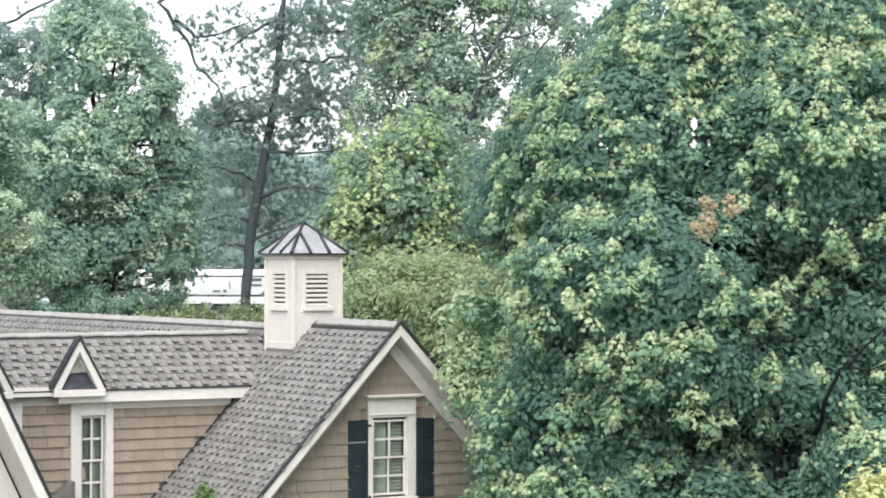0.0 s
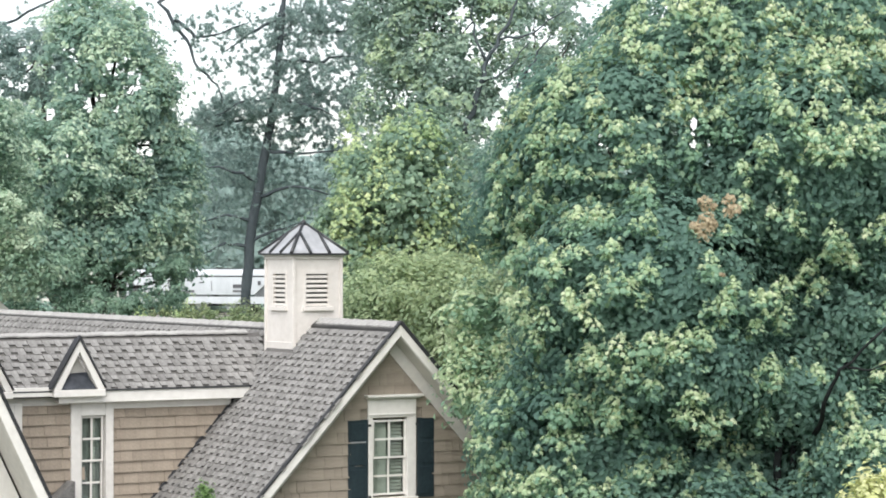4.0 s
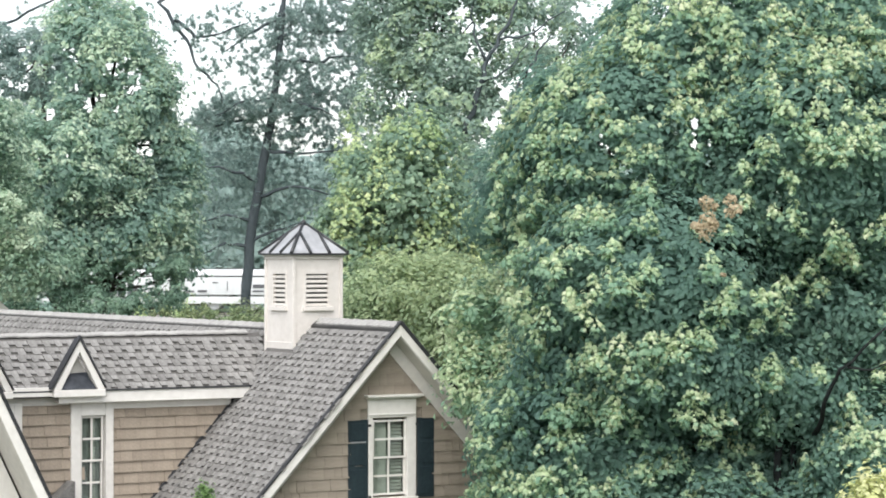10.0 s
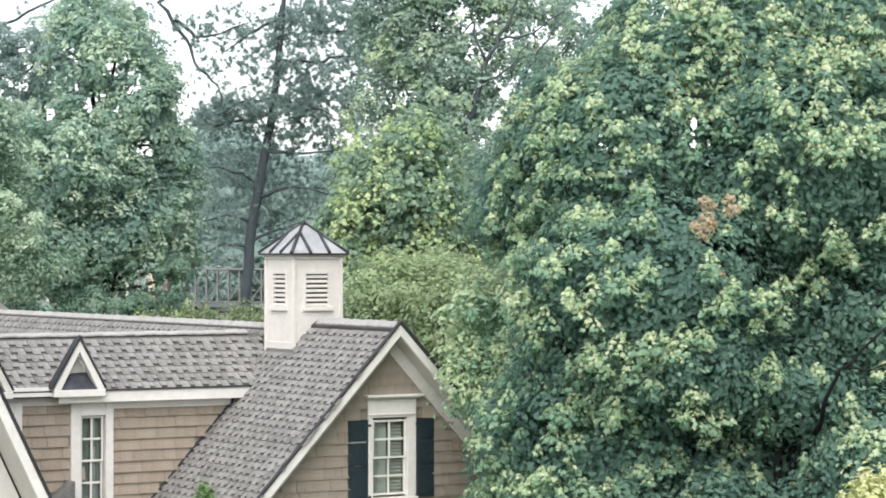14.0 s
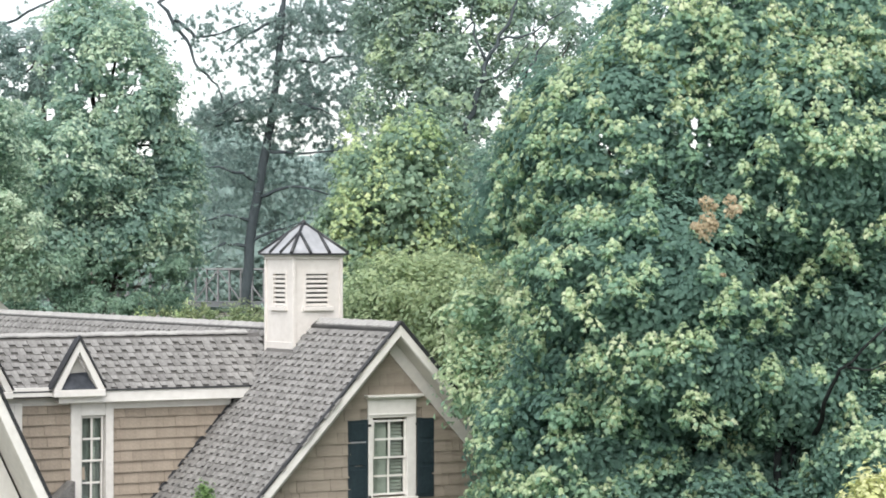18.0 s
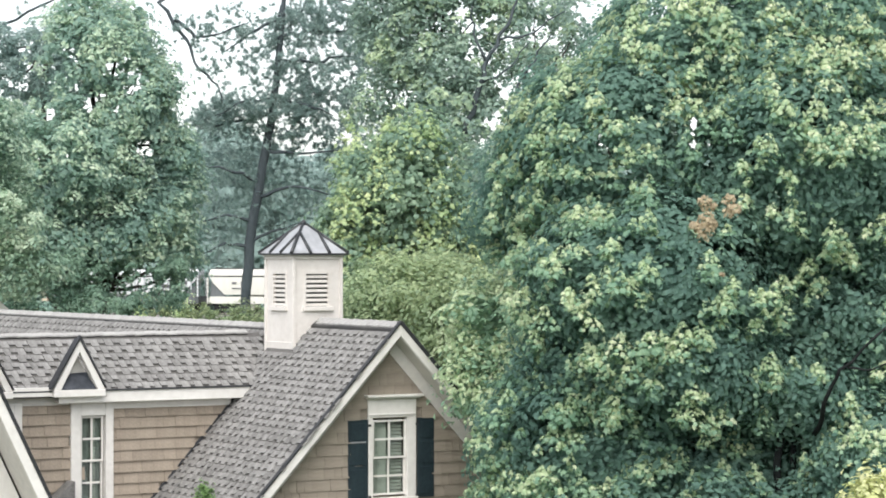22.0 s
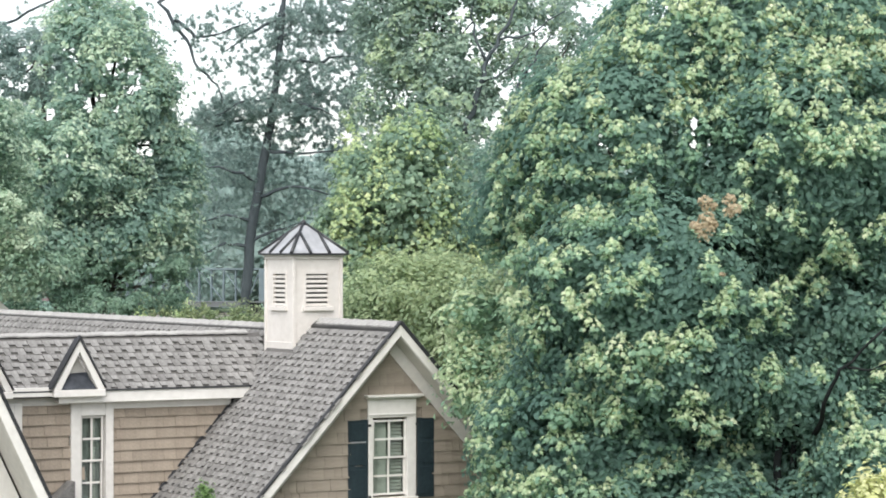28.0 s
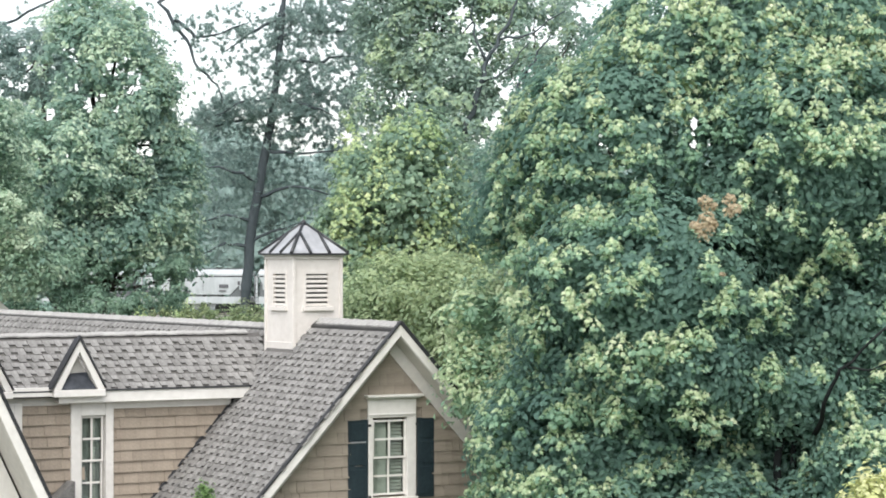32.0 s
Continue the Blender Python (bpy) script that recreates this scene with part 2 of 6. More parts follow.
# raking fascia, shingle edge and soffit of the front gable
WALL_Y = 0.42
for side in (-1, 1):
    e = side * 4.6
    part("rake_board", board_between((0, RIDGE - 0.03), (e, slope(e) - 0.03), 0.195, -0.03, 0.012), M["trim"], house, "white painted rake board")
    part("roof_edge", board_between((side * 0.004, RIDGE + 0.04), (e, slope(e) + 0.04), 0.06 if side < 0 else 0.085, -0.06, 0.02), M["edge"], house, "dark shingle edge along the gable")
    part("soffit", board_between((side * 0.002, RIDGE - 0.215), (e, slope(e) - 0.215), 0.02, 0.013, WALL_Y), M["soffit"], house, "pale grey soffit")

for side in (-1, 1):
    part("rake_frieze", board_between((side * 0.003, RIDGE - 0.236), (side * 4.1, slope(4.1) - 0.236), 0.29, WALL_Y - 0.062, WALL_Y - 0.045), M["soffit"], house, "pale grey frieze board under the soffit")

# front gable wall with its window opening
WX0, WX1 = -0.327, 0.383
WZ0, WZ1 = 6.455, 7.775


def gable_wall():
    def top(x):
        return slope(x) - 0.24
    y = WALL_Y
    for outline in ([(-4.2, 0), (WX0, 0), (WX0, top(WX0)), (-4.2, top(-4.2))],
                    [(WX1, 0), (4.2, 0), (4.2, top(4.2)), (WX1, top(WX1))],
                    [(WX0, 0), (WX1, 0), (WX1, WZ0), (WX0, WZ0)],
                    [(WX0, WZ1), (WX1, WZ1), (WX1, top(WX1)), (0, top(0)), (WX0, top(WX0))]):
        part("gable_wall", solid([(x, y, z) for x, z in outline], (0, 0.16, 0)), M["clap"], house)
    for x0, x1, y0, y1, z in ((-4.2, -4.04, 1.03, 18.6, top(-4.2)), (4.04, 4.2, 1.03, 18.6, top(4.2)), (-4.04, 4.04, 18.4, 18.6, top(-4.2))):
        part("side_wall", blocks((x0, x1, y0, y1, 0, z)), M["clap"], house)


gable_wall()


def sash_window(parent, x0, x1, z0, z1, y, cols=2, rows=2, back=0.14, blind=0.0):
    """A double-hung window: two sashes with thin bars, glass, and the room behind."""
    w = tagged(new("window"), "white double-hung sash window with small panes")
    w.parent = parent
    mid = (z0 + z1) / 2
    for k, (a, b, yy) in enumerate(((mid - 0.015, z1, y), (z0, mid + 0.015, y + 0.03))):
        t = 0.035
        part("sash", blocks((x0, x0 + t, yy, yy + 0.03, a, b), (x1 - t, x1, yy, yy + 0.03, a, b), (x0 + t, x1 - t, yy, yy + 0.03, a, a + t), (x0 + t, x1 - t, yy, yy + 0.03, b - t, b), bevel=0.004), M["trim"], w)
        for c in range(1, cols):
            x = x0 + (x1 - x0) * c / cols
            part("glazing_bar", blocks((x - 0.017, x + 0.017, yy + 0.004, yy + 0.024, a + t, b - t)), M["trim"], w)
        for r in range(1, rows):
            z = a + (b - a) * r / rows
            for c in range(cols):
                xa, xb = x0 + t + (x1 - x0 - 2 * t) * c / cols, x0 + t + (x1 - x0 - 2 * t) * (c + 1) / cols
                part("glazing_bar", blocks((xa + 0.012, xb - 0.012, yy + 0.004, yy + 0.024, z - 0.017, z + 0.017)), M["trim"], w)
        for c in range(cols):
            for r in range(rows):
                xa, xb = x0 + t + (x1 - x0 - 2 * t) * c / cols, x0 + t + (x1 - x0 - 2 * t) * (c + 1) / cols
                za, zb = a + t + (b - a - 2 * t) * r / rows, a + t + (b - a - 2 * t) * (r + 1) / rows
                g = part("pane", blocks((xa, xb, yy + 0.012, yy + 0.016, za, zb)), M["glass"], w)
                g.visible_shadow = False
    # a flat panel, its dark colour in place of the room's dimness
    part("room", blocks((x0 - 0.05, x1 + 0.05, y + back + 0.25, y + back + 0.3, z0 - 0.05, z1 + 0.05)), M["inner"], w, "dark panel standing for the unlit room behind the glass")
    bm = bmesh.new()
    z = z0 + 0.03
    while z < z1 - 0.02:
        a, b = ((x0 + x1) / 2 + 0.025, (x0 + x1) / 2 + 0.1) if blind else ((x0 + x1) / 2 + 0.03, x1 - 0.03)
        prism(bm, [(a, y + 0.09, z), (b, y + 0.09, z), (b, y + 0.12, z + 0.047), (a, y + 0.12, z + 0.047)], (0, 0.004, 0))
        z += 0.058
    part("blind", fixed(bm), M["blind"], w, "pale slatted blind behind the glass")
    part("curtain", solid([(x0 + 0.02, y + 0.13, z0), (x0 + 0.09, y + 0.11, z0), (x0 + 0.17, y + 0.14, z0), (x0 + (0.2 if blind else 0.33), y + 0.125, z0), (x0 + (0.2 if blind else 0.33), y + 0.145, z0), (x0 + 0.17, y + 0.16, z0), (x0 + 0.09, y + 0.13, z0), (x0 + 0.02, y + 0.15, z0)], (0, 0, z1 - z0)), M["drape"] if blind else M["curtain"], w, "dim green-grey curtain behind the glass" if blind else "pale green-grey curtain behind the glass")
    if blind:
        part("curtain", solid([(x1 - 0.2, y + 0.12, z0), (x1 - 0.14, y + 0.14, z0), (x1 - 0.07, y + 0.115, z0), (x1 - 0.01, y + 0.135, z0), (x1 - 0.01, y + 0.15, z0), (x1 - 0.07, y + 0.135, z0), (x1 - 0.14, y + 0.16, z0), (x1 - 0.2, y + 0.14, z0)], (0, 0, z1 - z0)), M["drape"] if blind else M["curtain"], w, "dim green-grey curtain behind the glass" if blind else "pale green-grey curtain behind the glass")
    return w


gw = sash_window(house, WX0 + 0.03, WX1 - 0.03, WZ0 + 0.03, WZ1 - 0.02, WALL_Y - 0.01)
y = WALL_Y
part("jamb", blocks((WX0 - 0.07, WX0 + 0.015, y - 0.06, y + 0.08, WZ0, WZ1 + 0.02), bevel=0.006), M["trim"], gw)
part("jamb", blocks((WX1 - 0.028, WX1 + 0.14, y - 0.06, y + 0.08, WZ0, WZ1 + 0.02), bevel=0.006), M["trim"], gw)
part("window_sill", blocks((WX0 - 0.1, WX1 + 0.16, y - 0.12, y + 0.05, WZ0 - 0.06, WZ0 - 0.002), bevel=0.01), M["trim"], gw)
part("head_board", blocks((WX0 - 0.08, WX1 + 0.145, y - 0.055, y - 0.03, WZ1 + 0.022, WZ1 + 0.334), bevel=0.006), M["trim"], gw)
part("head_moulding", blocks((WX0 - 0.06, WX1 + 0.125, y - 0.075, y - 0.056, WZ1 + 0.06, WZ1 + 0.09), bevel=0.006), M["trim"], gw)
part("cornice", blocks((WX0 - 0.15, WX1 + 0.235, y - 0.17, y - 0.03, WZ1 + 0.365, WZ1 + 0.41), (WX0 - 0.12, WX1 + 0.2, y - 0.12, y - 0.03, WZ1 + 0.335, WZ1 + 0.364), bevel=0.008), M["trim"], gw)
for sx0, sx1 in ((-0.785, -0.402), (0.553, 0.885)):
    sh = part("shutter", blocks((sx0, sx1, y - 0.05, y - 0.028, WZ0 - 0.03, WZ1), bevel=0.004), M["shutter"], house, "dark blue-green panelled window shutter")
    for za, zb in ((WZ1 - 0.34, WZ1 - 0.06), (WZ0 + 0.55, WZ1 - 0.4), (WZ0 + 0.03, WZ0 + 0.49)):
        part("shutter_panel", blocks((sx0 + 0.045, sx1 - 0.045, y - 0.06, y - 0.0502, za, zb), bevel=0.008), M["shutter"], sh)
    if sx0 < 0:
        part("shutter_rail", blocks((sx0 + 0.05, sx1 - 0.05, y - 0.066, y - 0.0505, WZ1 - 0.39, WZ1 - 0.365)), M["seam"], sh, "pale worn rail edge")
    hx = sx1 if sx0 < -0.3 else sx0 - 0.04
    for z in (WZ1 - 0.1, WZ0 + 0.02):
        part("hinge", blocks((hx - 0.005, hx + 0.045, y - 0.08, y - 0.061, z - 0.02, z + 0.02), bevel=0.004), M["edge"], sh, "black iron hinge")


# ---- the side wing ----
EAVE_Y, EAVE_Z = 3.3, 8.235
WING_RIDGE_Y, WING_RIDGE_Z = 4.62, 9.15
WING_WALL = 3.56
WEST = -11.0


def wing():
    s = (WING_RIDGE_Z - EAVE_Z) / (WING_RIDGE_Y - EAVE_Y)
    xe, xr = -(RIDGE - EAVE_Z) / PITCH - 0.03, -(RIDGE - WING_RIDGE_Z) / PITCH - 0.05
    bm = bmesh.new()
    top = [(WEST, EAVE_Y, EAVE_Z), (xe, EAVE_Y, EAVE_Z), (xr, WING_RIDGE_Y, WING_RIDGE_Z), (WEST, WING_RIDGE_Y, WING_RIDGE_Z)]
    prism(bm, [(a, b, c - 0.03) for a, b, c in top], (0, 0, -0.08))
    part("wing_roof", fixed(bm), M["deck"], house, "dark felted deck of the wing roof")
    yb = WING_RIDGE_Y + (WING_RIDGE_Y - EAVE_Y)
    part("wing_roof", solid([(WEST, WING_RIDGE_Y, WING_RIDGE_Z - 0.03), (xr - 0.1, WING_RIDGE_Y, WING_RIDGE_Z - 0.03), (xe - 0.3, yb + 2, EAVE_Z - 1.3), (WEST, yb + 2, EAVE_Z - 1.3)], (0, 0, -0.08)), M["deck"], house)
    cap = bmesh.new()
    prism(cap, [(0, -0.075, -0.035), (0, 0, 0.012), (0, 0.13, -0.09), (0, 0.13, -0.115), (0, 0, -0.02), (0, -0.075, -0.06)], (0.225, 0, 0.004))
    first = part("wing_ridge_cap", fixed(cap), M["cap"], house)
    first.location = (WEST, WING_RIDGE_Y, WING_RIDGE_Z + 0.012)
    for i in range(1, int((xr - 0.15 - WEST) / 0.2)):
        c = new("wing_ridge_cap", first.data)
        c.parent = house
        c.location = (WEST + 0.2 * i, WING_RIDGE_Y, WING_RIDGE_Z + 0.012 + 0.012 * ((i * 0.618) % 1))
    # fascia, frieze and wall below
    part("fascia", blocks((WEST, -4.75, EAVE_Y - 0.045, EAVE_Y - 0.021, EAVE_Z - 0.085, EAVE_Z + 0.07), bevel=0.006), M["trim"], house, "white eaves fascia board")
    part("fascia", blocks((-4.75, xe + 0.02, EAVE_Y - 0.02, EAVE_Y + 0.02, EAVE_Z - 0.21, EAVE_Z - 0.015), bevel=0.006), M["trim"], house, "white eaves fascia board")
    part("eave_edge", blocks((WEST, xe + 0.03, EAVE_Y - 0.05, EAVE_Y + 0.06, EAVE_Z - 0.013, EAVE_Z + 0.012)), M["edge"], house, "dark shingle edge at the eaves")
    part("soffit", blocks((-4.75, xe - 0.1, EAVE_Y + 0.021, WING_WALL, EAVE_Z - 0.2, EAVE_Z - 0.18)), M["soffit"], house)
    part("soffit", blocks((WEST, -4.752, EAVE_Y - 0.02, WING_WALL, EAVE_Z - 0.084, EAVE_Z - 0.064)), M["soffit"], house)
    part("frieze", blocks((WEST, -4.47, WING_WALL - 0.06, WING_WALL - 0.03, EAVE_Z - 0.25, EAVE_Z - 0.086), bevel=0.005), M["soffit"], house, "pale grey frieze board under the eaves")
    part("frieze", blocks((-4.45, xe - 0.28, WING_WALL - 0.06, WING_WALL - 0.03, EAVE_Z - 0.34, EAVE_Z - 0.202), bevel=0.005), M["trim"], house, "white frieze board under the eaves")
    xw = -(RIDGE - (EAVE_Z - 0.2)) / PITCH
    foot = RIDGE - PITCH * 3.79
    for x0, x1 in ((WEST, -5.97), (-5.45, -4.31)):
        part("wing_wall", blocks((x0, x1, WING_WALL, WING_WALL + 0.15, 0, EAVE_Z - 0.2)), M["shake"], house)
    part("wing_wall", solid([(-3.79, WING_WALL, foot), (xw, WING_WALL, EAVE_Z - 0.2), (-3.79, WING_WALL, EAVE_Z - 0.2)], (0, 0.15, 0)), M["shake"], house)
    for x0, x1 in ((-5.97, -5.45), (-4.31, -3.79)):
        part("wing_wall", blocks((x0, x1, WING_WALL, WING_WALL + 0.15, 0, 6.2)), M["shake"], house)
        part("wing_wall", blocks((x0, x1, WING_WALL, WING_WALL + 0.15, 7.81, EAVE_Z - 0.2)), M["shake"], house)
    part("wing_wall", blocks((WEST, WEST + 0.15, WING_WALL + 0.15, 8, 0, EAVE_Z - 0.6)), M["shake"], house)
    # windows with wide white casings, each under a small steep gablet
    for x in (-4.31, -5.97):
        w = sash_window(house, x + 0.062, x + 0.482, 6.25, 7.78, WING_WALL - 0.02, blind=0.5)
        part("casing", blocks((x - 0.135, x + 0.042, WING_WALL - 0.09, WING_WALL + 0.05, 6.0, EAVE_Z - 0.205), bevel=0.006), M["trim"], w)
        part("casing", blocks((x + 0.5, x + 0.645, WING_WALL - 0.09, WING_WALL + 0.05, 6.0, EAVE_Z - 0.205), bevel=0.006), M["trim"], w)
        part("casing_head", blocks((x + 0.044, x + 0.498, WING_WALL - 0.085, WING_WALL + 0.05, 7.79, EAVE_Z - 0.207), bevel=0.006), M["trim"], w)
        part("casing_bead", blocks((x + 0.046, x + 0.068, WING_WALL - 0.07, WING_WALL - 0.022, 6.1, 7.8)), M["soffit"], w)
        part("window_sill", blocks((x - 0.17, x + 0.69, WING_WALL - 0.14, WING_WALL + 0.03, 6.15, 6.23), bevel=0.01), M["trim"], w)
        gablet(x - 0.1)


def gablet(c):
    """A steep little dormer gable over a window: white raking frame, recessed panel, dark slate inside, roof running back."""
    g = tagged(new("gablet"), "small steep white-trimmed gablet with a recessed triangle")
    g.parent = house
    z0, zt, h = EAVE_Z + 0.02, EAVE_Z + 0.87, 0.47
    y0, y1 = EAVE_Y - 0.12, EAVE_Y + 0.02
    apex = (c, zt)
    t = 0.1
    for sd in (-1, 1):
        a, b = (c + sd * h, z0), (c + sd * (h - t * 1.35), z0)
        part("rake_board", solid([(a[0], y0, a[1]), (c, y0, zt), (c, y0, zt - t * 2.1), (b[0], y0, b[1])], (0, y1 - y0, 0), 0.006), M["trim"], g)
        # left side: wider edge and black roof, its shade put in the colour
        part("roof_edge", solid([(c + sd * (h + (0.07 if sd < 0 else 0.02)), y0 - 0.03, z0 + 0.02), (c, y0 - 0.03, zt + 0.07), (c, y0 - 0.03, zt + 0.004), (c + sd * (h + (0.03 if sd < 0 else 0.0)), y0 - 0.03, z0 + 0.02)], (0, 0.1, 0)), M["edge"], g, "dark shingle edge")
        part("gablet_roof", solid([(c + sd * (h + 0.03), y0 + 0.071, z0 + 0.04), (c, y0 + 0.071, zt + 0.02), (c, y0 + 0.071, zt - 0.02), (c + sd * (h + 0.0), y0 + 0.071, z0 + 0.04)], (0, 0.16, 0)), M["edge"] if sd < 0 else M["shingle"], g)
    part("sill_board", blocks((c - h + 0.005, c + h - 0.005, y0 - 0.02, y1 - 0.02, z0 - 0.12, z0 - 0.002), bevel=0.008), M["trim"], g)
    part("recess_panel", solid([(c - h + 0.1, y1 + 0.1, z0), (c + h - 0.1, y1 + 0.1, z0), (c, y1 + 0.1, zt - 0.2)], (0, 0.03, 0)), M["soffit"], g, "pale grey recessed panel")
    part("slate", solid([(c - 0.34, y0 + 0.04, z0 + 0.004), (c + 0.34, y0 + 0.04, z0 + 0.004), (c + 0.22, y1 + 0.06, z0 + 0.28), (c - 0.08, y1 + 0.06, z0 + 0.26)], (0, 0.02, 0.01)), M["slate"], g, "blue-black slate sheet")


wing()
part("flashing", board_between((-1.33, slope(1.33) + 0.06), (-4.6, slope(4.6) + 0.06), 0.075, WING_WALL - 0.06, WING_WALL - 0.012), M["edge"], house, "dark metal flashing where the roof meets the wall")


# ---- a steep front gable that stands forward of the wing ----
def forward_gable():
    y0 = 1.3
    p, q = (-6.556, 8.364), (-5.718, 6.642)
    k = (p[1] - q[1]) / (q[0] - p[0])
    top = p[1] + 1.9
    ax = p[0] - 1.9 / k
    g = house
    for sd in (-1, 1):
        e, ez = ax + sd * 3.4, top - 3.4 * k
        part("rake_board", solid([(ax, y0, top - 0.02), (e, y0, ez - 0.02), (e - sd * 0.2, y0, ez), (ax, y0, top - 0.36)], (0, 0.04, 0), 0.006), M["trim"], g, "white painted rake board")
        part("roof_edge", solid([(ax, y0 - 0.03, top + 0.09), (e, y0 - 0.03, ez + 0.09), (e, y0 - 0.03, ez - 0.018), (ax, y0 - 0.03, top - 0.018)], (0, 0.08, 0)), M["edge"], g, "dark shingle edge along the gable")
        part("forward_roof", solid([(ax, y0 + 0.06, top + 0.02), (e, y0 + 0.06, ez + 0.02), (e, y0 + 0.06, ez - 0.08), (ax, y0 + 0.06, top - 0.08)], (0, 2.2, 0)), M["shingle"], g)
        part("soffit", solid([(ax, y0 + 0.041, top - 0.33), (e - sd * 0.18, y0 + 0.041, ez), (e - sd * 0.2, y0 + 0.041, ez), (ax, y0 + 0.041, top - 0.36)], (0, 0.75, 0)), M["soffit"], g, "pale grey soffit")
    part("gable_wall", solid([(ax - 2.9, y0 + 0.8, 0), (ax + 2.9, y0 + 0.8, 0), (ax + 2.9, y0 + 0.8, top - 0.45 - 2.9 * k), (ax, y0 + 0.8, top - 0.45), (ax - 2.9, y0 + 0.8, top - 0.45 - 2.9 * k)], (0, 0.15, 0)), M["trim"], g)
    # a bit of slate roof against the wing wall
    a = (-4.865, 6.408)
    part("cricket_roof", solid([(a[0] - 0.1, 3.2, a[1] - 0.1), (a[0] + 0.38, 3.2, a[1] - 0.1), (a[0] + 0.38, 3.2, a[1] + 0.3), (a[0] + 0.34, 3.2, a[1] + 0.28)], (0, 0.32, 0)), M["shingle"], g, "grey shingled roof end against the wall")


forward_gable()


# ---- the cupola on the ridge ----
def cupola():
    c = tagged(new("cupola"), "cream-white louvred cupola with a grey standing-seam metal roof")
    c.parent = house
    x0, x1, y0, y1 = -0.455, 0.49, 2.96, 4.02
    zt = 10.46
    m = 0.05
    # walls: solid faces with a louvre opening left in the two that are seen, corner boards
    lz0, lz1 = 9.62, 10.2
    def face(axis, at, a, b, oa, ob, inward):
        def slab(p, q, za, zb):
            if axis == "y":
                return (p, q, min(at, at + inward), max(at, at + inward), za, zb)
            return (min(at, at + inward), max(at, at + inward), p, q, za, zb)
        part("cupola_wall", blocks(slab(a, oa, 8.3, zt), slab(ob, b, 8.3, zt), slab(oa, ob, 8.3, lz0), slab(oa, ob, lz1, zt)), M["cupola"], c)
        louvre = tagged(new("louvre"), "white louvred vent panel")
        louvre.parent = c
        f = 0.035
        out = -0.012 if inward > 0 else 0.012
        def bar(p, q, za, zb, o0, o1):
            lo, hi = min(at + o0, at + o1), max(at + o0, at + o1)
            return (p, q, lo, hi, za, zb) if axis == "y" else (lo, hi, p, q, za, zb)
        part("louvre_frame", blocks(bar(oa - 0.05, oa - 0.001, lz0 - 0.02, lz1 + 0.05, out, inward * 0.4), bar(ob + 0.001, ob + 0.05, lz0 - 0.02, lz1 + 0.05, out, inward * 0.4), bar(oa, ob, lz1 + 0.001, lz1 + 0.05, out, inward * 0.4)), M["cupola"], louvre)
        part("louvre_sill", blocks(bar(oa - 0.08, ob + 0.08, lz0 - 0.075, lz0 - 0.001, out * 5, inward * 0.5), bevel=0.006), M["cupola"], louvre)
        # dark sheet that makes the shade between the slats
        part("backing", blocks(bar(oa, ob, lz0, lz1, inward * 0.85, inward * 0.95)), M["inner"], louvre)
        n = 7
        for i in range(n):
            z = lz0 + (lz1 - lz0) * (i + 0.1) / n
            s = 1 if inward > 0 else -1
            if axis == "y":
                pts = [(oa, at, z), (oa, at, z + 0.032), (oa, at + s * 0.03, z + 0.05), (oa, at + s * 0.03, z + 0.02)]
                part("slat", solid(pts, (ob - oa, 0, 0)), M["cupola"], louvre)
            else:
                pts = [(at, oa, z), (at, oa, z + 0.032), (at + s * 0.03, oa, z + 0.05), (at + s * 0.03, oa, z + 0.02)]
                part("slat", solid(pts, (0, ob - oa, 0)), M["cupola"], louvre)
    face("y", y0, x0 + 0.001, x1 - 0.001, -0.21, 0.235, m)
    face("x", x0, y0 + m + 0.001, y1, 3.27, 3.73, m)
    part("cupola_wall", blocks((x1 - m, x1, y0 + m, y1, 8.3, zt)), M["cupola"], c)
    part("cupola_wall", blocks((x0 + m, x1 - m, y1 - m, y1 - 0.001, 8.3, zt)), M["cupola"], c)
    for x, yy in ((x0, y0), (x1, y0), (x0, y1), (x1, y1)):
        part("corner_board", blocks((x - 0.03, x + 0.03, yy - 0.03, yy + 0.03, 8.3, zt - 0.001), bevel=0.006), M["cupola"], c)
    part("cupola_frieze", blocks((x0 - 0.03, x1 + 0.03, y0 - 0.03, y1 + 0.03, zt, zt + 0.05), (x0 - 0.06, x1 + 0.06, y0 - 0.06, y1 + 0.06, zt + 0.05, zt + 0.075), bevel=0.006), M["cupola"], c)
    part("cupola_base", blocks((x0 - 0.022, x0 + 0.001, y0 - 0.02, y1, 8.86, 8.99), (x0 - 0.02, x1, y0 - 0.022, y0 + 0.001, 8.86, 8.99), bevel=0.005), M["cupola"], c)
    # pyramid roof of metal pans with raised ribs and a small cap
    ez, az, o = zt + 0.076, 11.12, 0.1
    cx, cy = (x0 + x1) / 2, (y0 + y1) / 2
    rim = [(x0 - o, y0 - o), (x1 + o, y0 - o), (x1 + o, y1 + o), (x0 - o, y1 + o)]
    part("drip_edge", blocks((x0 - o - 0.012, x1 + o + 0.012, y0 - o - 0.012, y1 + o + 0.012, ez, ez + 0.028)), M["rib"], c, "dark metal drip edge")
    for i in range(4):
        a, b = rim[i], rim[(i + 1) % 4]
        bm = bmesh.new()
        v = [bm.verts.new((*a, ez + 0.03)), bm.verts.new((*b, ez + 0.03)), bm.verts.new((cx, cy, az)), bm.verts.new((cx, cy, ez + 0.03))]
        for f in ((0, 1, 2), (1, 0, 3), (0, 2, 3), (2, 1, 3)):
            bm.faces.new([v[j] for j in f])
        part("roof_pan", fixed(bm), M["seam"], c, "grey metal roof pan")
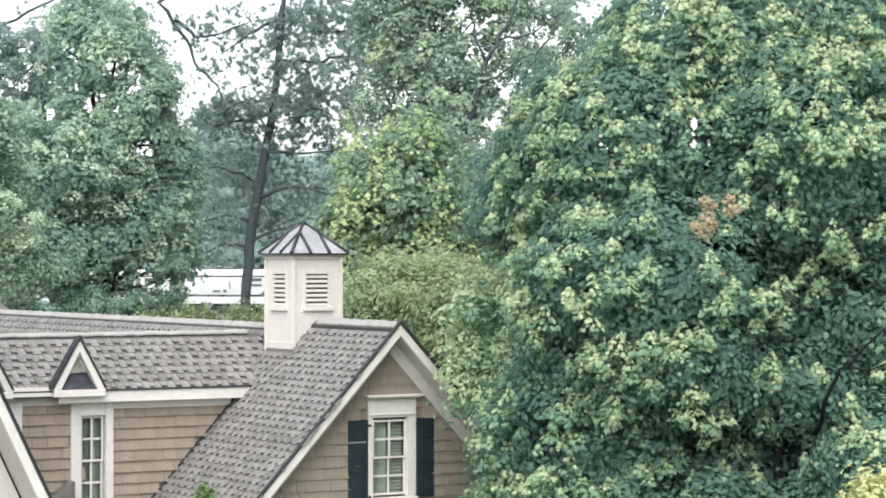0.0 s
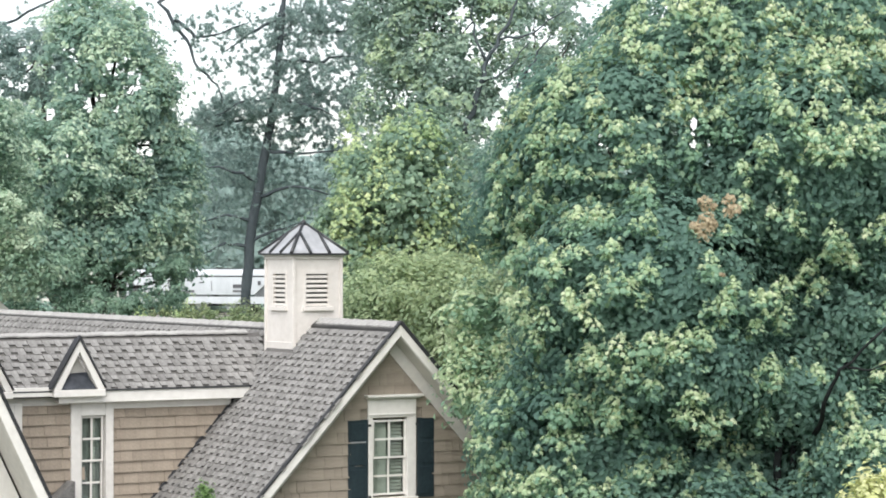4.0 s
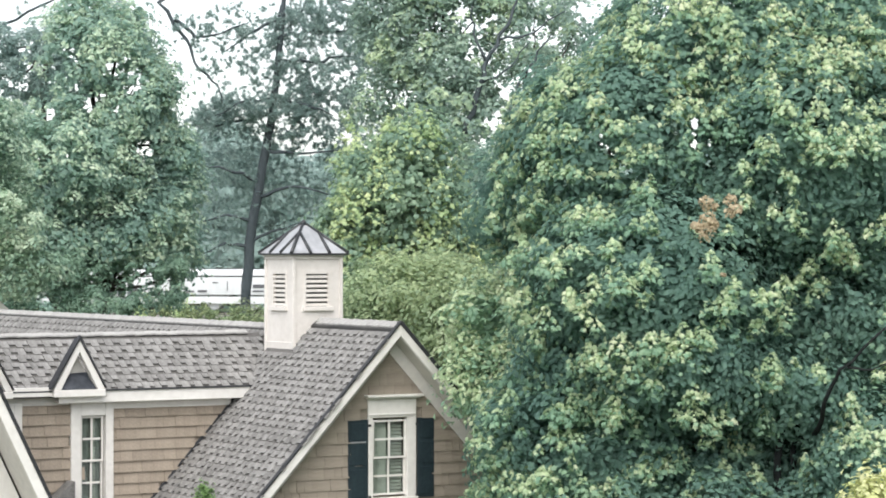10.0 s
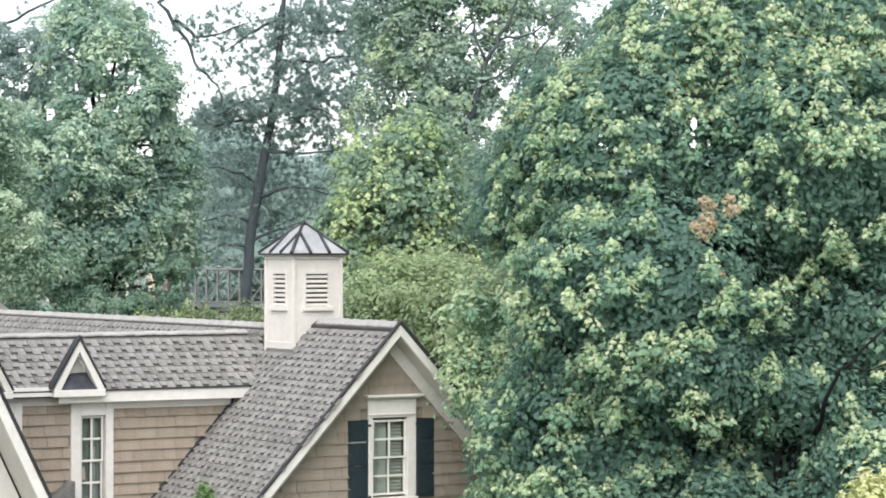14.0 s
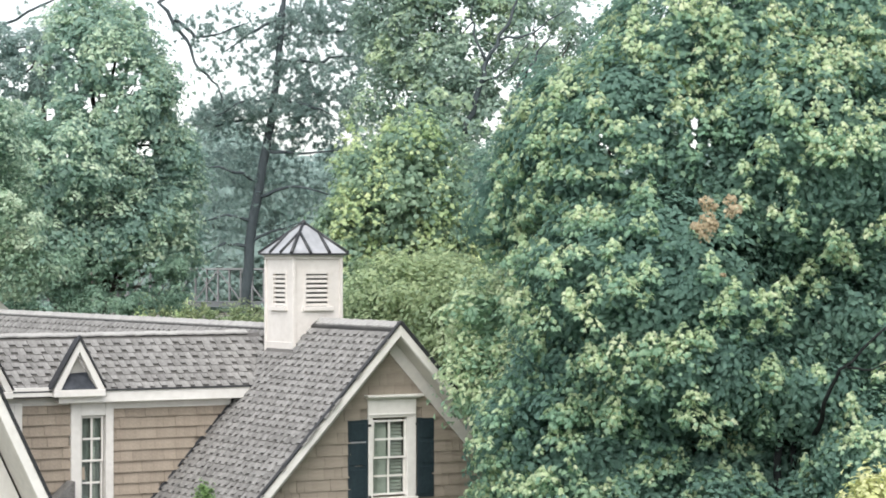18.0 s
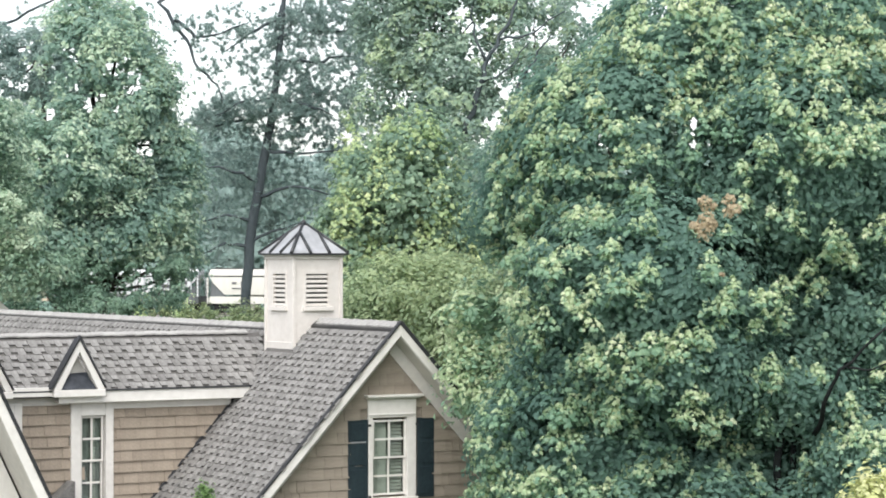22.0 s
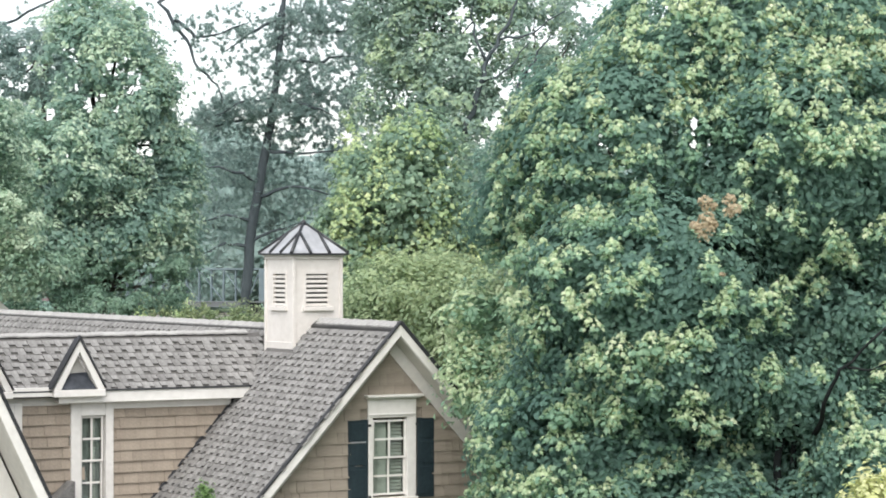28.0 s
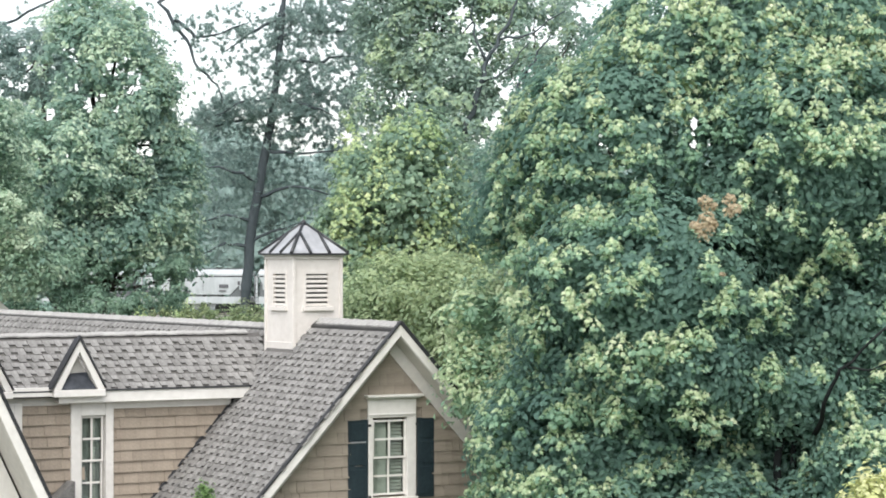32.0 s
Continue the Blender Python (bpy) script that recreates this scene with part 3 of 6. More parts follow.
        bm = tube(bmesh.new(), [(*a, ez + 0.035), (cx, cy, az + 0.005)], [0.034, 0.026], 6)
        part("hip_rib", bm, M["rib"], c, "dark raised seam")
        for s in (0.34, 0.67):
            px, py = a[0] + (b[0] - a[0]) * s, a[1] + (b[1] - a[1]) * s
            # each rib climbs square to the eave until it meets the hip
            r = min(s, 1 - s) * 2
            ox, oy = (cx - (a[0] + b[0]) / 2) * r, (cy - (a[1] + b[1]) / 2) * r
            bm = tube(bmesh.new(), [(px, py, ez + 0.036), (px + ox, py + oy, ez + 0.036 + (az - ez - 0.03) * r)], [0.034, 0.028], 6)
            part("seam_rib", bm, M["rib"], c, "dark raised seam")
    part("finial_cap", tube(bmesh.new(), [(cx, cy, az - 0.05), (cx, cy, az + 0.02), (cx, cy, az + 0.05)], [0.07, 0.045, 0.01], 8), M["rib"], c, "dark metal cap")


cupola()


# ---- the roof end of a farther house ----
def far_house():
    h = tagged(new("far_house"), "grey roof peak of a house among the trees", "house")
    x, yy, z = (-11.3, 62, 9.76)
    h.matrix_world = pose(x, yy, 0, 0, 0, 31)
    part("roof", solid([(-4, 0, z - 3.6), (0, 0, z), (4, 0, z - 3.6), (4, 0, z - 3.75), (0, 0, z - 0.15), (-4, 0, z - 3.75)], (0, 9, 0)), M["shingle"], h)
    part("rake_board", solid([(0, -0.05, z - 0.02), (4, -0.05, z - 3.62), (4, -0.05, z - 3.85), (0, -0.05, z - 0.25)], (0, 0.04, 0)), M["soffit"], h)
    part("wall", solid([(-3.6, 0.3, 0), (3.6, 0.3, 0), (3.6, 0.3, z - 3.5), (0, 0.3, z - 0.2), (-3.6, 0.3, z - 3.5)], (0, 8.4, 0)), M["clap"], h)


far_house()


# ---- the railway behind the trees ----
# The track runs straight, away from the viewer towards the left; the train comes from the right.
TRACK_TURN = -12.0
TRACK_AT = Vector((-23.87, 262.0, 0))
RAIL_TOP = 4.7
BACK = Vector((math.cos(radians(TRACK_TURN)), math.sin(radians(TRACK_TURN)), 0))
SPEED = 12.6


def railway():
    bed = tagged(new("track"), "ballasted railway track on a low bank", "railway", kind="structure")
    bed.matrix_world = Matrix.Translation((TRACK_AT.x, TRACK_AT.y, 0)) @ pose(0, 0, 0, 0, 0, TRACK_TURN)
    L0, L1 = -640, 640
    part("ballast", solid([(L0, -4.5, 2.0), (L0, -2.0, RAIL_TOP - 0.25), (L0, 2.0, RAIL_TOP - 0.25), (L0, 4.5, 2.0)], (L1 - L0, 0, 0)), M["ballast"], bed)
    for yy in (-0.75, 0.75):
        part("rail", blocks((L0, L1, yy - 0.035, yy + 0.035, RAIL_TOP - 0.15, RAIL_TOP), (L0, L1, yy - 0.07, yy + 0.07, RAIL_TOP - 0.19, RAIL_TOP - 0.151)), M["steel"], bed)


railway()


def paint(name, c, wear=0.75, rough=0.5, streaks=True):
    d = tuple(v * wear for v in c)
    return surface(name, d, c, rough, grain=3.0, blotch=0.7, bump=0.06, streak=(1, 1, 0.25) if streaks else (1, 1, 1))


C = {
    "white": paint("white_car_paint", (0.6, 0.61, 0.62), 0.9),
    "grey": paint("pale_grey_car_paint", (0.52, 0.545, 0.57), 0.85),
    "cream": paint("cream_car_paint", (0.62, 0.6, 0.55), 0.9),
    "dust": paint("dusty_grey_car_paint", (0.45, 0.475, 0.485), 0.72),
    "tan": paint("faded_tan_orange_paint", (0.5, 0.435, 0.37), 0.8),
    "orange": paint("faded_orange_yellow_paint", (0.57, 0.47, 0.355), 0.8),
    "beam": paint("pale_beam_paint", (0.5, 0.475, 0.42), 0.85),
    "brown": paint("faded_brown_red_paint", (0.2, 0.145, 0.15), 0.75),
    "dull": paint("dull_brown_grey_paint", (0.21, 0.205, 0.21), 0.8),
    "blue": paint("dull_blue_grey_paint", (0.14, 0.18, 0.2), 0.8),
    "red": paint("faded_red_paint", (0.42, 0.2, 0.22), 0.8),
    "tank": paint("grey_black_tank_paint", (0.24, 0.26, 0.27), 0.75, 0.3),
    "dark": paint("grimy_black_steel", (0.035, 0.036, 0.038), 0.6, 0.8),
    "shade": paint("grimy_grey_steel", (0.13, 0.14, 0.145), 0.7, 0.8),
    "mark": paint("faded_black_marking", (0.1, 0.1, 0.11), 0.7),
    "bluemark": paint("grey_blue_sprayed_paint", (0.25, 0.29, 0.33), 0.75),
}


def bogie(car, x):
    b = tagged(new("bogie"), "grimy steel bogie")
    b.parent = car
    b.location = (x, 0, 0)
    part("side_frame", solid([(-1.3, -1.15, 0.45), (1.3, -1.15, 0.45), (0.9, -1.15, 0.75), (-0.9, -1.15, 0.75)], (0, 0.14, 0)), C["dark"], b)
    part("side_frame", solid([(-1.3, 1.01, 0.45), (1.3, 1.01, 0.45), (0.9, 1.01, 0.75), (-0.9, 1.01, 0.75)], (0, 0.14, 0)), C["dark"], b)
    part("bolster", blocks((-0.2, 0.2, -1.0, 1.0, 0.5, 0.85)), C["dark"], b)
    for wx in (-0.88, 0.88):
        for wy in (-0.82, 0.68):
            part("wheel", tube(bmesh.new(), [(wx, wy, 0.46), (wx, wy + 0.14, 0.46)], [0.46, 0.46], 16), C["dark"], b)
    return b


def running_gear(car, n, sill, z=1.0):
    for x in (2.3, n - 2.3):
        bogie(car, x)
    part("centre_sill", blocks((0.5, n - 0.5, -0.3, 0.3, 0.72, z)), C["dark"], car)
    for x0, x1 in ((0.02, 0.5), (n - 0.5, n - 0.02)):
        part("coupler", blocks((x0, x1, -0.14, 0.14, 0.72, 0.98), bevel=0.03), C["dark"], car)


def ladder(car, x, y, z0, z1, mat):
    bm = bmesh.new()
    for dx in (-0.2, 0.2):
        tube(bm, [(x + dx, y, z0), (x + dx, y, z1)], [0.025, 0.025], 5)
    z = z0 + 0.2
    while z < z1:
        tube(bm, [(x - 0.2, y, z), (x + 0.2, y, z)], [0.018, 0.018], 5)
        z += 0.42
    part("ladder", bm, mat, car)


def marks(car, spots, mat, y=-1.62):
    """Unreadable car markings and sprayed lettering: plain bars of their size."""
    for x0, x1, z0, z1 in spots:
        part("marking", blocks((x0, x1, y - 0.012, y, z0, z1)), mat, car)


def hopper_car(n, mat, label, ribs=0, curved=True, top=4.55, spots=(), mark="mark"):
    car = tagged(new("hopper_car"), label, "railway car", "freight train cars")
    w = 1.58
    running_gear(car, n, mat)
    x0, x1, s = 0.75, n - 0.75, 1.6
    lo, hi = 1.9, top - 0.72
    outline = [(x0, 3.45), (x0 + s, lo), (x1 - s, lo), (x1, 3.45), (x1, hi), (x0, hi)]
    if curved:
        # bellied side sheets: the section is widest at mid height
        bm = bmesh.new()
        ys = [(0.0, 1.5), (0.3, 1.55), (0.62, 1.57), (1.0, 1.555)]
        rings = []
        for k, half in ys:
            z = lo + (hi - lo) * k
            e = max(0.0, (3.45 - z) / (3.45 - lo)) * s
            rings.append([bm.verts.new(q) for q in ((x0 + e, -half, z), (x1 - e, -half, z), (x1 - e, half, z), (x0 + e, half, z))])
        for a, b in zip(rings, rings[1:]):
            for i in range(4):
                bm.faces.new((a[i], a[(i + 1) % 4], b[(i + 1) % 4], b[i]))
        bm.faces.new(rings[0][::-1])
        bm.faces.new(rings[-1])
        part("body", fixed(bm), mat, car)
    else:
        part("body", solid([(x, -w + 0.06, z) for x, z in outline], (0, 2 * w - 0.12, 0)), mat, car)
    # roof: eave plate standing proud, crowned top, running board and hatches
    part("roof", solid([(x0 - 0.1, -w, hi + 0.002), (x0 - 0.1, -w, hi + 0.2), (x0 - 0.1, -0.8, top - 0.05), (x0 - 0.1, 0.8, top - 0.05), (x0 - 0.1, w, hi + 0.2), (x0 - 0.1, w, hi + 0.002)], (x1 - x0 + 0.2, 0, 0), 0.02), mat, car)
    part("running_board", blocks((x0 - 0.2, x1 + 0.2, -0.5, 0.5, top + 0.03, top + 0.07)), C["shade"], car)
    k = 4
    for i in range(k):
        hx = x0 + (x1 - x0) * (i + 0.5) / k
        part("hatch", blocks((hx - 1.1, hx + 1.1, -0.28, 0.28, top - 0.049, top + 0.029), bevel=0.02), mat, car)
    # black band drawn in for the shadow line below the eave
    part("eave_shadow_band", blocks((x0 + 0.1, x1 - 0.1, -w + 0.01, w - 0.01, hi - 0.11, hi + 0.001)), C["dark"], car)
    for sy in (-1, 1):
        ya, yb = (-w - 0.03, -w + 0.1) if sy < 0 else (w - 0.1, w + 0.03)
        part("side_sill", blocks((0.45, n - 0.45, ya, yb, 0.95, 1.68), bevel=0.015), C["shade"] if ribs > 3 else mat, car)
        for x in (0.55, n - 0.55):
            part("end_post", blocks((x - 0.08, x + 0.08, ya, yb, 1.682, hi + 0.001)), mat, car)
    for x in (0.5, n - 0.5):
        part("end_platform", blocks((x - 0.05, x + 1.2, -1.4, 1.4, 1.0, 1.05)) if x < 1 else blocks((x - 1.2, x + 0.05, -1.4, 1.4, 1.0, 1.05)), C["dark"], car)
        ladder(car, x, -w - 0.06, 1.0, top - 0.2, C["shade"])
    # brace plate whose dark grey also gives the shadow in the end cutaway
    for x in (1.5, n - 1.5):
        part("end_shade_brace", solid([(x - 0.75 if x < 4 else x + 0.75, -w + 0.15, 1.7), (x + 1.0 if x < 4 else x - 1.0, -w + 0.15, 1.7), (x - 0.6 if x < 4 else x + 0.6, -w + 0.15, 3.3)], (0, 0.04, 0)), C["shade"], car)
    for i in range(3):
        bx = 3.6 + (n - 7.2) * (i + 0.5) / 3
        hb = (n - 7.2) / 7
        part("discharge_bay", solid([(bx - hb, -0.9, lo + 0.02), (bx + hb, -0.9, lo + 0.02), (bx + 0.3, -0.9, 0.35), (bx - 0.3, -0.9, 0.35)], (0, 1.8, 0)), mat, car)
    for i in range(ribs):
        x = x0 + 0.5 + (x1 - x0 - 1.0) * i / (ribs - 1)
        zb = 2.0 if s + x0 < x < x1 - s else 2.4
        part("side_rib", blocks((x - 0.06, x + 0.06, -w - 0.03, -w + 0.065, zb, hi - 0.1)), C["dust"] if ribs > 3 else mat, car)
        part("side_rib", blocks((x - 0.06, x + 0.06, w - 0.065, w + 0.03, zb, hi - 0.1)), mat, car)
    marks(car, spots, C[mark])
    return car


def box_car(n, label):
    car = tagged(new("box_car"), label, "railway car", "freight train cars")
    mat, top, w = C["orange"], 5.15, 1.55
    running_gear(car, n, mat)
    part("body", blocks((0.6, n - 0.6, -w, w, 1.05, top - 0.2), bevel=0.03), mat, car)
    part("roof", solid([(0.55, -w - 0.04, top - 0.199), (0.55, -w - 0.04, top - 0.1), (0.55, 0, top), (0.55, w + 0.04, top - 0.1), (0.55, w + 0.04, top - 0.199)], (n - 1.1, 0, 0)), C["beam"], car, "pale roof edge")
    d0, d1 = n / 2 + 0.9, n / 2 + 4.5
    for k, (a, b) in enumerate(((d0, d0 + 1.78), (d0 + 1.82, d1))):
        dr = part("door", blocks((a, b, -w - 0.09, -w - 0.002, 1.15, top - 0.3), bevel=0.02), mat, car)
        for z in (1.9, 2.8, 3.7, 4.5):
            part("door_rib", blocks((a + 0.06, b - 0.06, -w - 0.13, -w - 0.091, z - 0.05, z + 0.05)), mat, dr)
        part("lock_rod", tube(bmesh.new(), [((a + b) / 2, -w - 0.15, 1.2), ((a + b) / 2, -w - 0.15, top - 0.4)], [0.035, 0.035], 6), C["shade"], dr)
    x = 1.0
    while x < n - 0.9:
        if not d0 - 0.2 < x < d1 + 0.2:
            part("side_post", blocks((x - 0.07, x + 0.07, -w - 0.07, -w - 0.001, 1.1, top - 0.25)), mat, car)
        x += 0.78
    part("side_sill", blocks((0.6, n - 0.6, -w - 0.05, -w + 0.02, 0.8, 1.049)), C["dark"], car)
    for i in range(12):
        z = 1.4 + i * 0.3
        part("end_rib", blocks((n - 0.599, n - 0.52, -w + 0.1, w - 0.1, z, z + 0.14)), mat, car)
    marks(car, [(n - 5.6 + i * 0.55, n - 5.2 + i * 0.55, 3.8, 4.15 + 0.15 * (i % 2)) for i in range(5)] + [(n - 5.9, n - 2.7, 4.4, 4.52)] + [(n - 3.6, n - 2.6, 3.4, 3.7), (n - 3.6, n - 2.4, 2.9, 3.05)], C["mark"], -w - 0.1)
    for i in range(9):
        a = 8.6 + i * 1.05
        part("sprayed_paint", solid([(a, -w - 0.15, 1.25), (a + 0.95, -w - 0.15, 1.2), (a + 1.0, -w - 0.15, 2.1 + 0.25 * (i % 3)), (a + 0.15, -w - 0.15, 2.25 - 0.2 * (i % 2))], (0, 0.012, 0)), C["bluemark"], car)
    for x in (0.75, n - 0.75):
        ladder(car, x, -w - 0.12, 1.0, 3.0, C["shade"])
    return car


def flat_car(n, label):
    car = tagged(new("flat_car"), label, "railway car", "freight train cars")
    running_gear(car, n, C["shade"])
    part("deck", blocks((0.5, n - 0.5, -1.5, 1.5, 0.95, 1.15), bevel=0.02), C["shade"], car)
    for sy in (-1.52, 1.46):
        part("side_sill", blocks((0.9, n - 0.9, sy, sy + 0.06, 0.6, 1.149)), C["dark"], car)
    for x in (0.7, n - 1.5):
        e = part("end_bulkhead", blocks((x, x + 0.8, -1.35, 1.35, 1.152, 2.75), bevel=0.03), C["red"], car, "faded red end bulkhead")
        part("bulkhead_panel", blocks((x + 0.2, x + 0.6, -1.38, -1.352, 1.5, 2.4)), C["beam"], e, "pale panel")
    for i in range(13):
        x = 2.6 + (n - 5.2) * i / 12
        part("stake_pocket", blocks((x - 0.36, x + 0.36, -1.62, -1.521, 1.12, 1.6), bevel=0.01), C["white"], car, "white stake pocket")
    return car


def tank_car(n, label):
    car = tagged(new("tank_car"), label, "railway car", "freight train cars")
    running_gear(car, n, C["dark"])
    r, zc = 1.36, 2.42
    left = [((1.5 - 0.8 * math.sin(radians(a))), r * math.cos(radians(a)) + 0.02) for a in (88, 65, 45, 25, 0)]
    pts = [(x, 0, zc) for x, _ in left] + [(n - x, 0, zc) for x, _ in left[::-1]]
    rs = [q for _, q in left] + [q for _, q in left[::-1]]
    part("tank", tube(bmesh.new(), pts, rs, 28), C["tank"], car)
    for x in (2.6, n / 2, n - 2.6):
        part("tank_band", tube(bmesh.new(), [(x - 0.06, 0, zc), (x + 0.06, 0, zc)], [r + 0.035, r + 0.035], 28), C["dark"], car)
    dome = part("dome", tube(bmesh.new(), [(n / 2, 0, zc + r - 0.1), (n / 2, 0, zc + r + 0.28)], [0.42, 0.42], 16), C["tank"], car)
    bm = bmesh.new()
    for sy in (-0.75, 0.75):
        tube(bm, [(n / 2 - 1.4, sy, zc + r + 0.5), (n / 2 + 1.4, sy, zc + r + 0.5)], [0.025, 0.025], 5)
        for x in (-1.4, 0, 1.4):
            tube(bm, [(n / 2 + x, sy, zc + r - 0.3), (n / 2 + x, sy, zc + r + 0.5)], [0.022, 0.022], 5)
    part("walkway_rail", bm, C["shade"], car)
    for x in (1.6, n - 2.2):
        part("saddle", blocks((x, x + 0.6, -1.0, 1.0, 0.98, 1.4)), C["dark"], car)
    for sy in (-1.45, 1.35):
        part("side_rail", blocks((0.6, n - 0.6, sy, sy + 0.1, 1.0, 1.14)), C["shade"], car)
    marks(car, [(1.5, 4.4, 2.3, 2.8), (1.7, 3.2, 1.95, 2.12), (n - 3.8, n - 2.4, 2.3, 2.6)], C["white"], -r - 0.03)
    return car


def centrebeam_car(n, mat, ends, label, slim=False):
    car = tagged(new("centrebeam_car"), label, "railway car", "freight train cars")
    running_gear(car, n, mat)
    top, t = 4.62, 0.055 if slim else 0.09
    part("deck", blocks((0.3, n - 0.3, -1.45, 1.45, 1.06, 1.18), bevel=0.02), C["shade"] if slim else mat, car)
    part("side_sill", blocks((2.5, n - 2.5, -1.5, -1.452, 0.62, 1.06)), C["shade"] if slim else mat, car)
    for x in (0.35, n - 1.05):
        e = part("bulkhead", blocks((x, x + 0.7, -1.45, 1.45, 1.182, top), bevel=0.02), ends, car)
        for z in (1.9, 2.9, 3.9):
            part("bulkhead_rib", blocks((x + 0.05, x + 0.65, -1.5, -1.452, z, z + 0.12)), ends, e)
    part("top_chord", blocks((1.1, n - 1.15, -0.3, 0.3, top - 0.16, top), bevel=0.015), mat, car)
    m = 16
    step = (n - 2.6) / m
    for i in range(m + 1):
        x = 1.3 + i * step
        part("post", blocks((x - t, x + t, -0.22, 0.22, 1.182, top - 0.161)), mat, car)
    # the end bays lean outwards; long braces cross two bays each and lean towards the middle, where two of them cross
    d = t * 1.1
    for a, b in ((1, 0), (1, 3), (3, 5), (5, 7), (7, 9), (9, 7), (11, 9), (13, 11), (15, 13), (15, 16)):
        xa, xb = 1.3 + a * step, 1.3 + b * step
        y = 0.1 if (a, b) == (9, 7) else -0.1
        part("brace", solid([(xa - d, y - 0.08, 1.2), (xa + d, y - 0.08, 1.2), (xb + d, y - 0.08, top - 0.17), (xb - d, y - 0.08, top - 0.17)], (0, 0.16, 0)), mat, car)
    return car


def letters(n, rows):
    return [(n * a, n * b, c, d) for a, b, c, d in rows]


# Each car: the second at which its front coupler passes the gap, and the car.
TRAIN = []


def couple(t0, t1, make):
    TRAIN.append((t0, make((t1 - t0) * SPEED)))


few = [(0.3, 0.304, 2.6, 3.4), (0.31, 0.33, 3.0, 3.06), (0.58, 0.583, 2.3, 3.3), (0.36, 0.4, 2.15, 2.3), (0.42, 0.47, 2.15, 2.35), (0.05, 0.1, 1.3, 1.42), (0.5, 0.53, 3.1, 3.2), (0.88, 0.9, 2.9, 3.3), (0.14, 0.2, 2.9, 3.15), (0.14, 0.19, 2.45, 2.6), (0.72, 0.8, 2.6, 2.95), (0.72, 0.78, 2.2, 2.35)]
lots = [(0.3, 0.304, 2.6, 3.4), (0.55, 0.6, 2.2, 2.35), (0.62, 0.64, 2.15, 2.4), (0.25, 0.3, 2.0, 2.1), (0.66, 0.664, 2.5, 3.3), (0.1, 0.17, 3.2, 3.6), (0.8, 0.87, 3.3, 3.6), (0.8, 0.87, 2.8, 3.0), (0.42, 0.428, 2.9, 3.6)]
pale = "covered hopper car with sloped ends and a running board"
couple(-3.31, -2.0, lambda n: hopper_car(n, C["grey"], "white-grey " + pale, spots=letters(n, few)))
couple(-2.0, -0.69, lambda n: hopper_car(n, C["white"], "white " + pale, spots=letters(n, few)))
couple(-0.69, 0.615, lambda n: hopper_car(n, C["white"], "white " + pale, spots=letters(n, lots)))
couple(0.615, 1.94, lambda n: hopper_car(n, C["grey"], "white-grey " + pale, spots=letters(n, few)))
couple(1.94, 3.25, lambda n: hopper_car(n, C["cream"], "cream " + pale, spots=letters(n, [(0.2, 0.27, 2.6, 2.75), (0.2, 0.29, 2.3, 2.4), (0.75, 0.85, 1.9, 2.1)])))
couple(3.25, 4.57, lambda n: hopper_car(n, C["grey"], "white-grey " + pale, spots=letters(n, few)))
couple(4.57, 6.06, lambda n: box_car(n, "faded orange-yellow high box car with sprayed lettering"))
couple(6.06, 7.69, lambda n: flat_car(n, "low grey flat car with red end bulkheads"))
couple(7.69, 9.24, lambda n: hopper_car(n, C["white"], "white long " + pale, spots=letters(n, few)))
couple(9.24, 10.81, lambda n: hopper_car(n, C["white"], "white long " + pale, spots=letters(n, few)))
couple(10.81, 11.745, lambda n: tank_car(n, "grey tank car with a walkway dome"))
couple(11.745, 13.55, lambda n: centrebeam_car(n, C["beam"], C["orange"], "pale empty centrebeam car with orange bulkheads"))
couple(13.55, 15.27, lambda n: centrebeam_car(n, C["dull"], C["brown"], "dull brown empty centrebeam car", slim=True))
couple(15.27, 17.05, lambda n: centrebeam_car(n, C["dull"], C["brown"], "dull brown empty centrebeam car", slim=True))
couple(17.05, 18.825, lambda n: centrebeam_car(n, C["dull"], C["brown"], "dull brown empty centrebeam car", slim=True))
couple(18.825, 20.61, lambda n: centrebeam_car(n, C["beam"], C["orange"], "pale empty centrebeam car with orange bulkheads"))
couple(20.61, 21.94, lambda n: hopper_car(n, C["white"], "white ribbed hopper car with sloped ends", ribs=15, curved=False, spots=letters(n, few)))
couple(21.94, 23.2, lambda n: hopper_car(n, C["cream"], "cream " + pale, spots=letters(n, [(0.2, 0.23, 3.0, 3.2), (0.26, 0.29, 3.0, 3.2), (0.2, 0.26, 2.5, 2.6)])))
couple(23.2, 24.87, lambda n: centrebeam_car(n, C["dull"], C["brown"], "dull brown empty centrebeam car", slim=True))
couple(24.87, 26.62, lambda n: centrebeam_car(n, C["dull"], C["brown"], "dull brown empty centrebeam car", slim=True))
couple(26.62, 28.5, lambda n: centrebeam_car(n, C["blue"], C["blue"], "dull blue-grey empty centrebeam car", slim=True))
couple(28.5, 29.45, lambda n: hopper_car(n, C["tan"], "faded tan-orange short hopper car", ribs=2))
couple(29.45, 30.42, lambda n: hopper_car(n, C["dust"], "dusty grey short hopper car", ribs=2, spots=letters(n, few)))
couple(30.42, 31.37, lambda n: hopper_car(n, C["dust"], "dusty grey short hopper car", ribs=2, spots=letters(n, [(0.45 + 0.07 * i, 0.49 + 0.07 * i, 1.4, 1.9) for i in range(6)])))
couple(31.37, 32.36, lambda n: hopper_car(n, C["dust"], "dusty grey short hopper car", ribs=2, spots=letters(n, few)))
couple(32.36, 33.32, lambda n: hopper_car(n, C["dust"], "dusty grey short hopper car", ribs=2))
